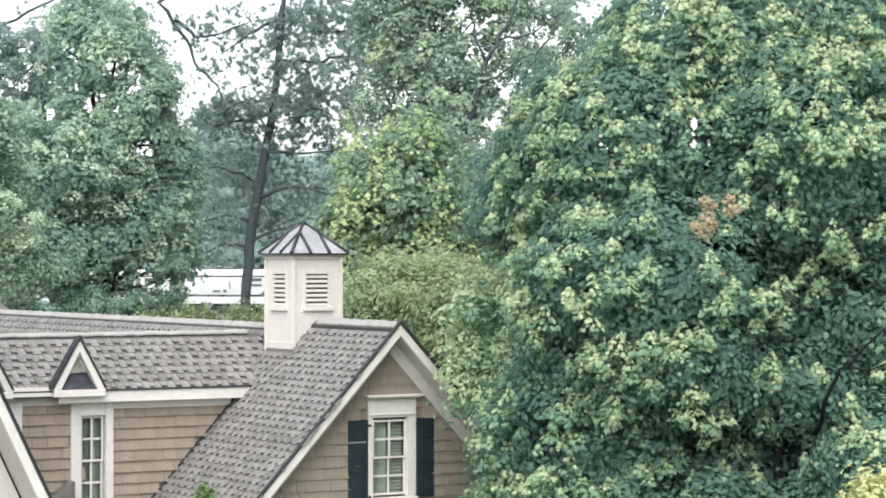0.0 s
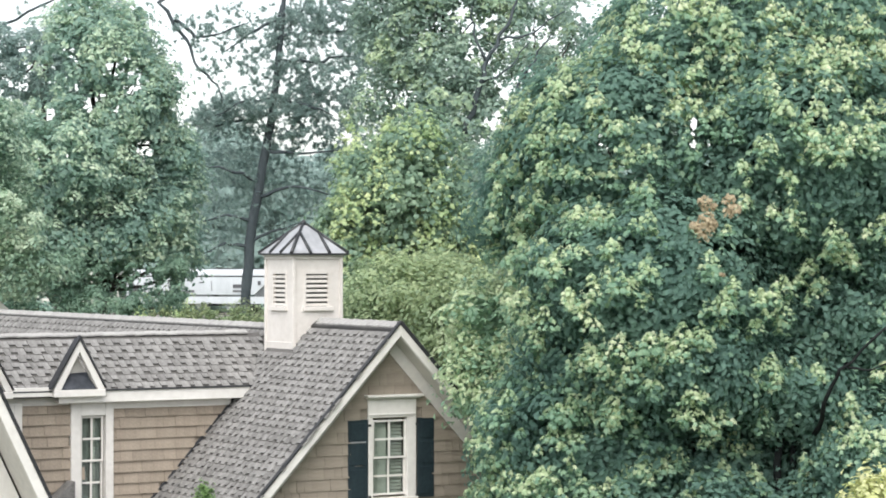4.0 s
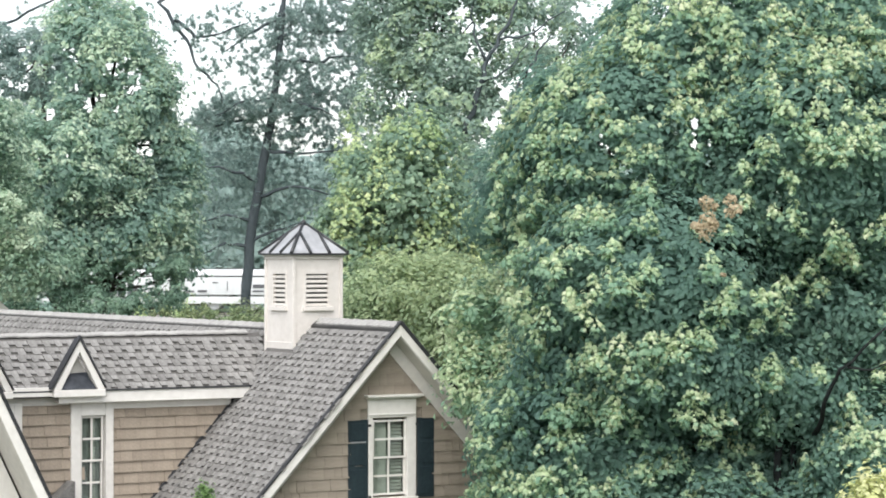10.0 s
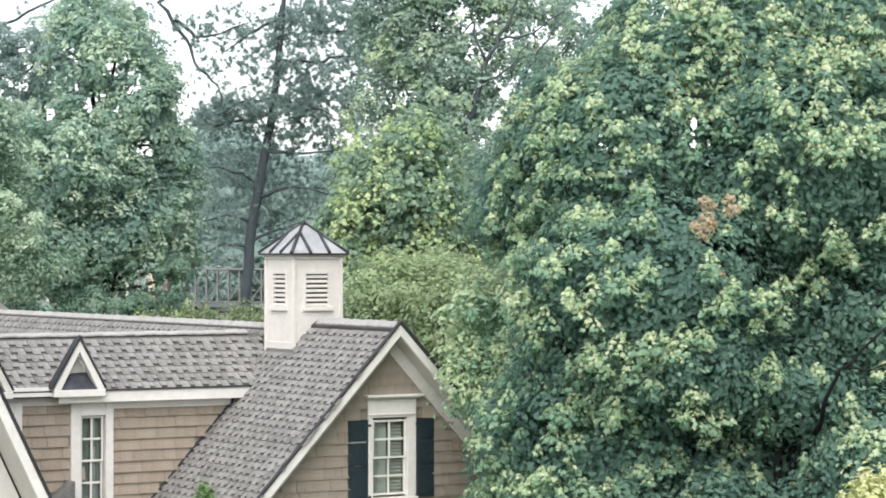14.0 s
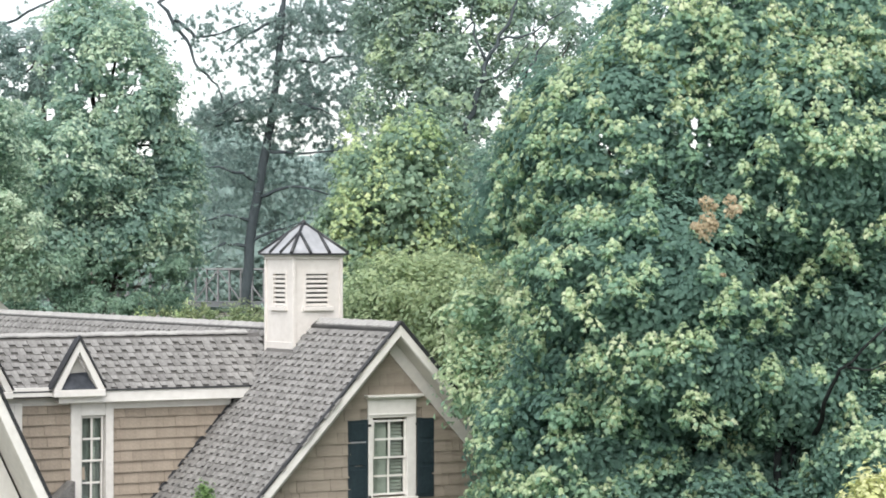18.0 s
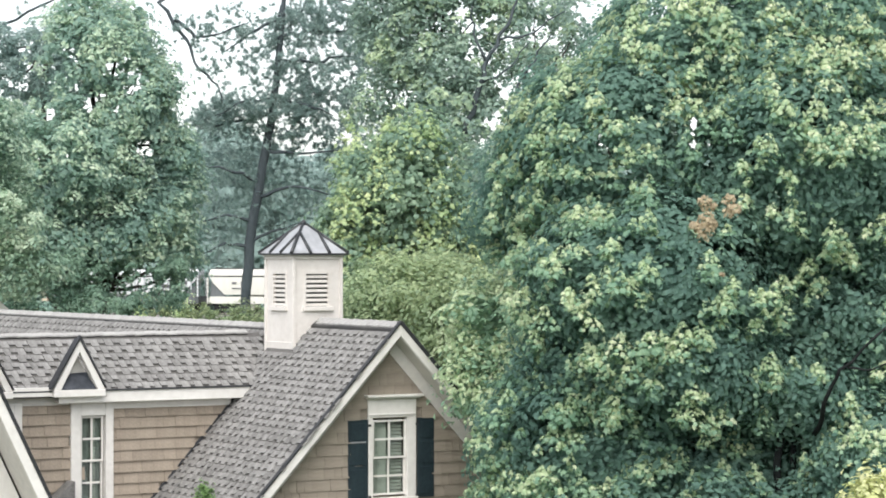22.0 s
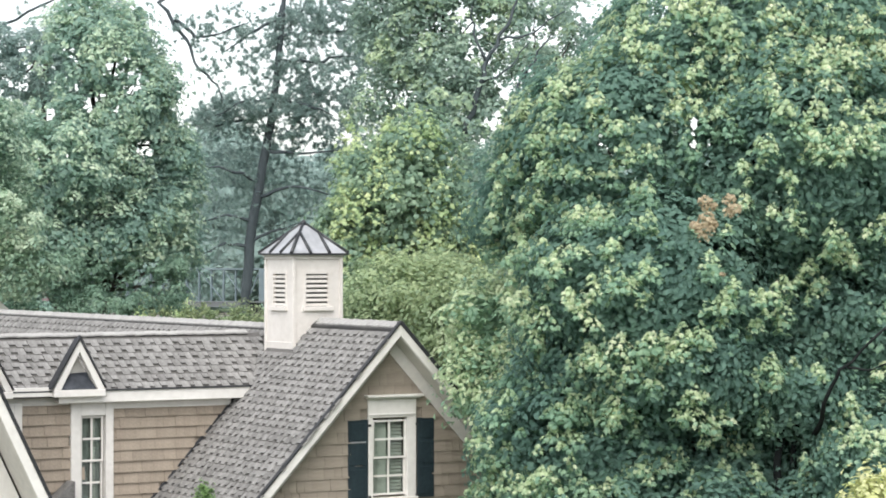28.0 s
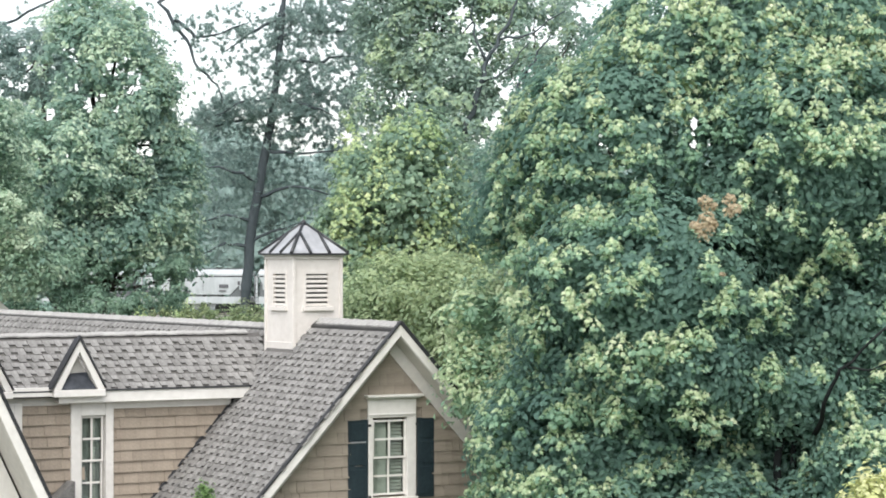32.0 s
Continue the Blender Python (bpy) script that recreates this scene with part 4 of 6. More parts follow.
couple(33.32, 34.65, lambda n: hopper_car(n, C["grey"], "white-grey " + pale))


# ---- trees ----
LEAF_STAR = [(0, 0, 0.06)] + [((0.5 if k % 2 == 0 else 0.3) * math.sin(math.pi * k / 5), (0.5 if k % 2 == 0 else 0.3) * math.cos(math.pi * k / 5), 0.06 if k % 2 else -0.13) for k in range(10)]
STAR_FACES = [(0, 1 + (k + 1) % 10, 1 + k) for k in range(10)]
LEAF_FOLD = [(0, -0.5, 0), (-0.3, 0.0, 0.12), (0, 0.55, -0.12), (0.3, 0.0, 0.12)]
FOLD_FACES = [(0, 2, 1), (0, 3, 2)]
# a five-lobed maple leaf, its tip along y, its lobes drooping
HALF = [(0.0, -0.36, 0.02), (0.34, -0.24, -0.04), (0.24, -0.02, 0.02), (0.5, 0.18, -0.1), (0.19, 0.2, 0.02)]
LEAF_PALM = [(0, 0.0, 0.07)] + HALF + [(0, 0.58, -0.12)] + [(-x, y, z) for x, y, z in HALF[:0:-1]]
PALM_FACES = [(0, 1 + k, 1 + (k + 1) % 10) for k in range(10)]


def unit(v):
    return v / np.maximum(np.linalg.norm(v, axis=1, keepdims=True), 1e-6)


def scatter(name, places, facing, sizes, shape, faces, material, parent, rng, label="", tip=None):
    """One mesh of many small leaves, each turned to its own side, their tips hanging where tip is given."""
    n = len(places)
    z = unit(facing)
    x = unit(np.cross(rng.normal(size=(n, 3)) if tip is None else tip, z))
    y = np.cross(z, x)
    s = np.array(shape)
    v = places[:, None, :] + sizes[:, None, None] * (s[None, :, 0, None] * x[:, None, :] + s[None, :, 1, None] * y[:, None, :] + s[None, :, 2, None] * z[:, None, :])
    f = (np.arange(n)[:, None, None] * len(s) + np.array(faces)[None]).reshape(-1, 3)
    me = bpy.data.meshes.new(name)
    me.vertices.add(n * len(s))
    me.vertices.foreach_set("co", v.reshape(-1).astype(np.float32))
    me.loops.add(f.size)
    me.loops.foreach_set("vertex_index", f.reshape(-1).astype(np.int32))
    me.polygons.add(len(f))
    me.polygons.foreach_set("loop_start", np.arange(0, f.size, 3, dtype=np.int32))
    me.update(calc_edges=True)
    me.materials.append(material)
    ob = new(name, me)
    ob.parent = parent
    return tagged(ob, label)


def boughs(lobes, gap, rng, inner=0.72, outer=1.03, bare=0.0, uneven=0.32):
    """Places of leafy boughs over the skin of a crown made of several rounded masses."""
    out, away = [], []
    for i, (x, y, z, rx, ry, rz) in enumerate(lobes):
        area = 4 * math.pi * ((rx * ry) ** 1.6 / 3 + (rx * rz) ** 1.6 / 3 + (ry * rz) ** 1.6 / 3) ** (1 / 1.6)
        n = max(6, int(area / gap ** 2 * (1 - bare)))
        d = unit(rng.normal(size=(n, 3)))
        r = rng.uniform(inner, outer, n)
        wave = sum(np.sin(d @ rng.normal(size=3) * f + rng.uniform(0, 6.3)) for f in (2.5, 4.0, 6.0, 8.0)) / 4
        r = (r * (1 + uneven * wave))[:, None]
        p = np.array([x, y, z]) + d * r * np.array([rx, ry, rz])
        keep = np.ones(n, bool)
        for j, (a, b, c, sa, sb, sc) in enumerate(lobes):
            if j != i:
                keep &= (((p - np.array([a, b, c])) / np.array([sa, sb, sc])) ** 2).sum(1) > 0.42
        out.append(p[keep])
        away.append(d[keep])
    return np.concatenate(out), np.concatenate(away)


def leaves_on(centres, away, each, spread, size, rng, flat=0.6, up=0.6, out=0.35, loose=0.75, dome=0.0):
    """Leaves round each bough: some loose in its mass, some lapped over it like a dome."""
    n = len(centres)
    k = rng.uniform(0.55, 1.4, n)
    c = np.repeat(centres, each, 0)
    o = np.repeat(away, each, 0)
    m = n * each
    off = rng.normal(size=(m, 3)) * 0.55
    off *= np.minimum(1, 1.25 / np.maximum(np.linalg.norm(off, axis=1, keepdims=True), 1e-6))
    cap = unit(rng.normal(size=(m, 3)) + np.array([0, 0, 0.55]) + o * 0.5) * rng.uniform(0.8, 1.08, m)[:, None]
    on_cap = (rng.uniform(size=m) < dome)[:, None]
    off = np.where(on_cap, cap, off)
    p = c + off * np.array([spread, spread, spread * flat]) * np.repeat(k, each)[:, None]
    face = np.array([0, 0, up]) + o * out + off * np.where(on_cap, 1.0, 0.5) + rng.normal(size=(m, 3)) * loose * 0.6
    return p, face, size * rng.uniform(0.6, 1.3, m)


def plumes(centres, away, radii, each, size, rng, tall=(0.7, 1.5)):
    """Shoots: tiers of drooping leaves that widen downwards from an upright tip. Gives places, facing, tips, sizes, and how far down its shoot each leaf sits."""
    n = np.maximum(14, (each * (radii / 0.3) ** 1.6).astype(int))
    k = np.repeat(np.arange(len(centres)), n)
    m = len(k)
    t = rng.uniform(0, 1, m) ** 0.8
    tiers = rng.integers(3, 6, len(centres))[k]
    t = (np.floor(t * tiers) + 0.5 + rng.normal(size=m) * 0.22) / tiers
    a = rng.uniform(0, 2 * math.pi, m)
    lob = 1 + 0.28 * np.sin(a * rng.integers(2, 5, len(centres))[k] + rng.uniform(0, 6.3, len(centres))[k])
    h = rng.uniform(*tall, len(centres))[k]
    ring = np.stack((np.cos(a), np.sin(a), np.zeros(m)), 1)
    r = radii[k] * (0.12 + 0.9 * np.clip(t, 0, 1.1)) * lob * rng.uniform(0.7, 1.05, m)
    p = centres[k] + ring * r[:, None] + np.array([0, 0, 1.0]) * (radii[k] * h * (0.75 - 1.5 * t))[:, None] + away[k] * (0.15 * radii[k] * t)[:, None]
    p += (rng.normal(size=(len(centres), 3)) * 0.25)[k] * (radii[k] * (1 - t))[:, None] * np.array([1, 1, 0])
    face = ring * 0.75 + away[k] * 0.35 + np.array([0, 0, 0.75]) + rng.normal(size=(m, 3)) * 0.5
    tip = ring * 0.7 + np.array([0, 0, -0.75]) + rng.normal(size=(m, 3)) * 0.4
    return p, face, tip, size * rng.uniform(0.65, 1.25, m) * (0.75 + 0.35 * np.clip(t, 0, 1)), t


def tree(name, label, base, trunk, lobes, leaf, gap, each, spread, size, seed, star=False, radius=0.25, bark="bark", limbs=True, inside=0.12, bare=0.0, category="tree", flat=0.75, loose=0.8, dome=0.65, tips=None, share=0.38, sprigs=0.0, out=0.35, hollows=(), plume=(0.7, 1.4)):
    rng = np.random.default_rng(seed)
    t = tagged(new(name), label, category)
    t.location = base
    b = np.array(base)

    def open_up(p, f, s):
        # ragged openings through the crown, where the sky shows
        keep = np.ones(len(p), bool)
        broken = [(x + r * math.cos(a) * d, y, z + r * math.sin(a) * d, r * w * 0.85) for x, y, z, r in hollows for a, d, w in zip(rng.uniform(0, 6.3, 14), rng.uniform(0.1, 1.3, 14), rng.uniform(0.16, 0.4, 14))]
        for x, y, z, r in broken:
            q = p + b
            k = q[:, 1] / y
            keep &= np.hypot(q[:, 0] - x * k, q[:, 2] - 10.5 - (z - 10.5) * k) > r * k * rng.uniform(0.35, 1.25, len(p))
        return p[keep], f[keep], s[keep]

    low = [tuple(np.array(q) - b) for q in trunk]
    part("trunk", limb([(0, 0, -0.2)] + low, [radius * 1.25] + [radius * (1 - 0.6 * (i + 1) / len(low)) for i in range(len(low))], 10, 3, 0.02, seed), M[bark], t)
    local = [(x - b[0], y - b[1], z - b[2], rx, ry, rz) for x, y, z, rx, ry, rz in lobes]
    if limbs:
        for i, (x, y, z, rx, ry, rz) in enumerate(local):
            s = min(range(len(low)), key=lambda k: abs(low[k][2] - (z - 0.6 * rz)))
            a, e = Vector(low[s]), Vector((x, y, z + 0.3 * rz))
            part("limb", limb([a, a.lerp(e, 0.5) + Vector((0, 0, -0.1 * rz)), e], [radius * 0.26, radius * 0.17, radius * 0.06], 6, 3, 0.05, seed + i), M[bark], t)
    c, o = boughs(local, gap, rng, bare=bare)
    young = rng.uniform(size=len(c)) < (share if tips else 0)
    form, sides = (LEAF_STAR, STAR_FACES) if star else (LEAF_FOLD, FOLD_FACES)
    p, f, s = leaves_on(c[~young], o[~young], each, spread, size, rng, flat, loose=loose, dome=dome, out=out)
    if inside:
        ci, oi = boughs(local, gap * 1.1, rng, 0.5, 0.84, uneven=0.15)
        p2, f2, s2 = leaves_on(ci, oi, int(each * 0.6), spread * 1.5, size * 1.15, rng, 0.9)
        p, f, s = np.concatenate((p, p2)), np.concatenate((f, f2)), np.concatenate((s, s2))
    p, f, s = open_up(p, f, s)
    scatter("crown", p, f, s, form, sides, M[leaf], t, rng)
    if tips:
        # paler boughs and shoots: highlights and leaf sheen put into the colour
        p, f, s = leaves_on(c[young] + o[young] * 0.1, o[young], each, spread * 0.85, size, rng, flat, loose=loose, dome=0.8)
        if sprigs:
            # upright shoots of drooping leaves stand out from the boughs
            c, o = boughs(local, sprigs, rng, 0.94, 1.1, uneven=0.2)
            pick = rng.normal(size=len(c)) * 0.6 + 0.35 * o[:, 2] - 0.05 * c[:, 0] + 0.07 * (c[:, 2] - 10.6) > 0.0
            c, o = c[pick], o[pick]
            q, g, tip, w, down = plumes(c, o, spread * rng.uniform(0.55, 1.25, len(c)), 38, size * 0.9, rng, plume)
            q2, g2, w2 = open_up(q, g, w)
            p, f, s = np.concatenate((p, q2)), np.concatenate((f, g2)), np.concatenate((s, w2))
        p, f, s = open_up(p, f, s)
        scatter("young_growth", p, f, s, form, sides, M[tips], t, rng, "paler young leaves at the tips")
    return t


# the broad maple beside the house
MAPLE = [(4.5, 41, 13.5, 2.2, 2.4, 1.68), (3.06, 40.5, 11.91, 2.14, 2.4, 1.91), (5.72, 40, 11.89, 2.25, 2.6, 2.07), (3.39, 39.1, 9.93, 2.2, 2.3, 1.67), (6.29, 40.2, 9.55, 1.72, 2.2, 1.49), (2.38, 39.7, 8.76, 1.25, 1.6, 1.16),
         (2.66, 39.9, 7.49, 2.06, 2, 1.35), (4.36, 39.9, 6.96, 1.44, 1.8, 0.99), (6.48, 38.6, 7.24, 0.96, 1.6, 1.13), (4.97, 40.5, 9.54, 1.18, 1.6, 1.37), (6.6, 41, 13.87, 1.75, 2.2, 1.66), (1.2, 39.8, 7.41, 0.56, 0.8, 0.76), (7.99, 41, 10.82, 1.57, 2.6, 3.04), (7.27, 40.6, 12.74, 1.19, 1.8, 1.37),
         (3.71, 38.7, 8.72, 1.57, 1.8, 0.96), (5.42, 39.1, 8.35, 1.06, 1.5, 0.88), (3.25, 39.5, 6.01, 2.93, 2.6, 1.33), (6.36, 39.5, 6.1, 2.67, 2.6, 1.33), (1.02, 41, 11.35, 0.52, 0.9, 0.8)]
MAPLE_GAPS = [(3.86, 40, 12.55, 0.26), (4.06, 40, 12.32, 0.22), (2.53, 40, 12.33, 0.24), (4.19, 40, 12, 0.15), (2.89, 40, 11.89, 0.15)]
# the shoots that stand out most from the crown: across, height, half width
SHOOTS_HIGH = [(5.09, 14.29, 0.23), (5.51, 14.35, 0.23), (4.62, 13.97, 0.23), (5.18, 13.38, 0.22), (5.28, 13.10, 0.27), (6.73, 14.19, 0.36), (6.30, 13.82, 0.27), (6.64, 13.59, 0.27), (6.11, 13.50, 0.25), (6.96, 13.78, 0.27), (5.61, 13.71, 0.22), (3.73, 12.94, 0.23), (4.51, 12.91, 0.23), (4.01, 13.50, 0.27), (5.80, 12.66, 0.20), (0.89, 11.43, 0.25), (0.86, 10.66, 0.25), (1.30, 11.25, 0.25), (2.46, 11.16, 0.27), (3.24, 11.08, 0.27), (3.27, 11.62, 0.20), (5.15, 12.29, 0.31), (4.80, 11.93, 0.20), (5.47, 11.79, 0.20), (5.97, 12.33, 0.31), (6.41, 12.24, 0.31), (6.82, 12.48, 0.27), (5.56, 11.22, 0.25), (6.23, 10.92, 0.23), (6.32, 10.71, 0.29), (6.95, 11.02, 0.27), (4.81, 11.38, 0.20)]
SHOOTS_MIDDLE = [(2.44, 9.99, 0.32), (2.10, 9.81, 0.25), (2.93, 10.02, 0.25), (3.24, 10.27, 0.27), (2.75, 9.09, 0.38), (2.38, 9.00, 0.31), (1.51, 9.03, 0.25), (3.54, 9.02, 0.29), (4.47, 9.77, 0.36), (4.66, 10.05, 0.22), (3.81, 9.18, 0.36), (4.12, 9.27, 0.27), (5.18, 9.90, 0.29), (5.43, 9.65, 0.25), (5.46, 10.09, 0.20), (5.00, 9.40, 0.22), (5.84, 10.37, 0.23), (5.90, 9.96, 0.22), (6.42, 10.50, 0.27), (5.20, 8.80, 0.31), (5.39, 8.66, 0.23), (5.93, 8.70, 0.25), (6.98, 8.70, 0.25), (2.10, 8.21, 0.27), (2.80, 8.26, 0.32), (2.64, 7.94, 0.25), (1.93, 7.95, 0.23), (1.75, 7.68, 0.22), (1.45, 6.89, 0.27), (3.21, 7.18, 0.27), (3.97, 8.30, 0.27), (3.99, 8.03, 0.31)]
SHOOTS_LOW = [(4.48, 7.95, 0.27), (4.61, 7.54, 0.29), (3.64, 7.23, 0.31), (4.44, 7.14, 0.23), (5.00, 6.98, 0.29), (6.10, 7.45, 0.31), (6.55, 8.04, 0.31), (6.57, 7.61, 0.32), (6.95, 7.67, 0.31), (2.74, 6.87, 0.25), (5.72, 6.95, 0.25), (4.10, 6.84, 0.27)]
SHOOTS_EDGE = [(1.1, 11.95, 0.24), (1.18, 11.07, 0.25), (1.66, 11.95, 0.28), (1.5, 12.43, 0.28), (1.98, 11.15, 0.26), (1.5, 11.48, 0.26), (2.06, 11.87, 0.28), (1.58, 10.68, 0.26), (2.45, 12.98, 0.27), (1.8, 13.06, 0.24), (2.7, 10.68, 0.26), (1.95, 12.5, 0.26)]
# hollows between the boughs, kept to the shade-dark leaf colour
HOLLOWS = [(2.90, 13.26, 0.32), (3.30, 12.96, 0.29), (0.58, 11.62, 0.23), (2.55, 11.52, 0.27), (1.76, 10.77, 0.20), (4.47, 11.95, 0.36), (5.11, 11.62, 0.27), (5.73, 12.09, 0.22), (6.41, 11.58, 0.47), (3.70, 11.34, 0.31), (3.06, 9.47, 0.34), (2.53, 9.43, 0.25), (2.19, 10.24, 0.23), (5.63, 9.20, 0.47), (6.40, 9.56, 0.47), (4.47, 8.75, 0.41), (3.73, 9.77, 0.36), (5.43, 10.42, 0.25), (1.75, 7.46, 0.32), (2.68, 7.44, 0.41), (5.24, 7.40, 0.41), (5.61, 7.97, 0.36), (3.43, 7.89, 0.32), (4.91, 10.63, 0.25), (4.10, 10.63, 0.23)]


def maple_tree():
    rng = np.random.default_rng(11)
    base = np.array((5.2, 41.2, 0.0))
    t = tagged(new("maple_tree"), "broad green maple tree with dense star-shaped leaves beside the house", "tree")
    t.location = base
    low = [(5.25, 41.2, 3.2), (5.3, 41.2, 6.5), (5.2, 41.2, 10.0), (5.1, 41.2, 13.0)]
    q = [tuple(np.array(p) - base) for p in low]
    part("trunk", limb([(0, 0, -0.2)] + q, [0.42, 0.34, 0.28, 0.2, 0.12], 10, 3, 0.02, 11), M["bark"], t)
    lobes = np.array(MAPLE)
    for i, (x, y, z, rx, ry, rz) in enumerate(MAPLE):
        a = Vector(min(q, key=lambda v: abs(v[2] - (z - 0.6 * rz))))
        e = Vector((x, y, z + 0.3 * rz)) - Vector(base)
        part("limb", limb([a, a.lerp(e, 0.5) + Vector((0, 0, -0.1 * rz)), e], [0.09, 0.06, 0.02], 6, 3, 0.05, 11 + i), M["bark"], t)

    def flat(p):
        # across and height as they show at the depth of the crown's middle
        k = 40 / p[:, 1]
        return p[:, 0] * k, 10.5 + (p[:, 2] - 10.5) * k

    def inside(p, spots, grow=0.0):
        x, z = flat(p)
        return np.array([np.hypot(x - a, z - b) / (r + grow) for a, b, r in spots]).min(0)

    # the leafy mass under the shoots, drawn back where the hollows are
    c, o = boughs(MAPLE, 0.42, rng, 0.8, 0.93, uneven=0.16)
    ci, oi = boughs(MAPLE, 0.7, rng, 0.55, 0.8, uneven=0.1)
    c, o = np.concatenate((c, ci)), np.concatenate((o, oi))
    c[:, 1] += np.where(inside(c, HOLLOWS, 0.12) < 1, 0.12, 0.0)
    p, f, s = leaves_on(c, o, 76, 0.36, 0.112, rng, 0.9, up=0.3, loose=0.5, dome=0.5, out=1.2)
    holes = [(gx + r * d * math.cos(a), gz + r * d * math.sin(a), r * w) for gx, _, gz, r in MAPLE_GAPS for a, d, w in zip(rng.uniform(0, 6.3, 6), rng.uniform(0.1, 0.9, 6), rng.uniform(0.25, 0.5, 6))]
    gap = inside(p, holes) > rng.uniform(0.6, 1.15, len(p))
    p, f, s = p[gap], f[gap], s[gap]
    # lit-coloured flecks, fewer in the hollows, which keep the shaded colour
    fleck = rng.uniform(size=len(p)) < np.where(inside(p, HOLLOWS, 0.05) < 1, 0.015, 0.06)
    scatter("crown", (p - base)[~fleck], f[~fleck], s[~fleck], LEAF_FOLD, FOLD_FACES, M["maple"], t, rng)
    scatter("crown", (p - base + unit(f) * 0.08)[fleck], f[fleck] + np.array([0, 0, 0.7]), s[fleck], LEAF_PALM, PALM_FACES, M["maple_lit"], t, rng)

    # shoots: the marked ones sit on the front of the crown, the rest all over it
    def front(x, z):
        best = 43.0
        for a, b, c, ra, rb, rc in MAPLE:
            d = 1 - ((x - a) / ra) ** 2 - ((z - c) / rc) ** 2
            if d > 0:
                best = min(best, b - rb * 0.98 * math.sqrt(d))
        return best
    marked, wide = [], []
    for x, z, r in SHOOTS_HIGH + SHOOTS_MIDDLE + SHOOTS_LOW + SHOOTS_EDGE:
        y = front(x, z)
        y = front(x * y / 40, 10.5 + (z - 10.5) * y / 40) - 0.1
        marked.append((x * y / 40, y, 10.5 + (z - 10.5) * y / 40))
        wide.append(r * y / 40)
    marked, wide = np.array(marked), np.array(wide)
    # each marked one is a cluster: a main shoot and smaller ones about it
    side = np.repeat(marked, 4, 0) + rng.normal(size=(len(marked) * 4, 3)) * np.array([0.6, 0.45, 0.5]) * np.repeat(wide, 4)[:, None] + np.array([0, 0.05, -0.1])
    c, o = boughs(MAPLE, 0.36, rng, 0.93, 1.07, uneven=0.16)
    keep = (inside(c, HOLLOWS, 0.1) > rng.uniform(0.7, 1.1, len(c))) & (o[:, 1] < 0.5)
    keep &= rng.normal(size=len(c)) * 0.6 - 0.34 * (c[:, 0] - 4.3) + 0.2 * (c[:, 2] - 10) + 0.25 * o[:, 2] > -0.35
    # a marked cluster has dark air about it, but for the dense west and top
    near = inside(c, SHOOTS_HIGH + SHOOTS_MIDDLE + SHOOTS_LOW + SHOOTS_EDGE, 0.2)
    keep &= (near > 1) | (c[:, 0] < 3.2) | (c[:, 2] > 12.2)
    c, o = c[keep], o[keep]
    centres = np.concatenate((marked, side, c))
    radii = np.concatenate((wide * 0.85, np.repeat(wide, 4) * rng.uniform(0.35, 0.6, len(side)), rng.uniform(0.1, 0.26, len(c))))
    out = np.concatenate((np.tile([[0, -0.8, 0.4]], (len(marked) * 5, 1)), o))
    # how much of each shoot takes the highlight colour, more up high and west
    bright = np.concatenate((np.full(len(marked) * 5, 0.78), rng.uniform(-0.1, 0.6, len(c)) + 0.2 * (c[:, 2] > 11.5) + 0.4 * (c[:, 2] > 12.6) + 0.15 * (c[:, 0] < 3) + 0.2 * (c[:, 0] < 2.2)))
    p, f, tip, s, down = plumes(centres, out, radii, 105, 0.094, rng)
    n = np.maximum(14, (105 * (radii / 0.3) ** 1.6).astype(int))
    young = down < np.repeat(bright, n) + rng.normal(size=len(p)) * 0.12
    gap = inside(p, holes) > rng.uniform(0.5, 1.1, len(p))
    p, f, s, tip, young = p[gap], f[gap], s[gap], tip[gap], young[gap]
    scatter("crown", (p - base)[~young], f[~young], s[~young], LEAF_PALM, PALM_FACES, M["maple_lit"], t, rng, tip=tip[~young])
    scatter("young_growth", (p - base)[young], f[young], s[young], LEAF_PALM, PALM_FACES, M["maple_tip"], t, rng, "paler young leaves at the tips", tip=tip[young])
    return t


maple = maple_tree()


for path, r in (([(5.61, 38, 7.81), (5.64, 37.2, 8.32), (5.82, 36.9, 8.84), (6.49, 36.8, 9.47)], 0.042), ([(5.94, 36.9, 8.88), (6.22, 36.8, 8.84), (6.61, 36.9, 8.96)], 0.022), ([(5.16, 38.6, 6.12), (5.11, 38.4, 7.17), (5.21, 38.6, 8.03), (5.42, 39.4, 9.22), (5.66, 40.2, 10.27)], 0.075), ([(5.38, 38.8, 6.09), (5.38, 38.6, 7.33), (5.58, 39, 8.35), (5.9, 40, 9.56)], 0.06)):
    q = [tuple(np.array(p) - np.array((5.2, 41.2, 0))) for p in path]
    part("bare_limb", limb(q, [r * (1 - 0.6 * i / (len(q) - 1)) for i in range(len(q))], 7, 4, 0.05, 9), M["crown_shade_bark"], maple, "dark bare limb")


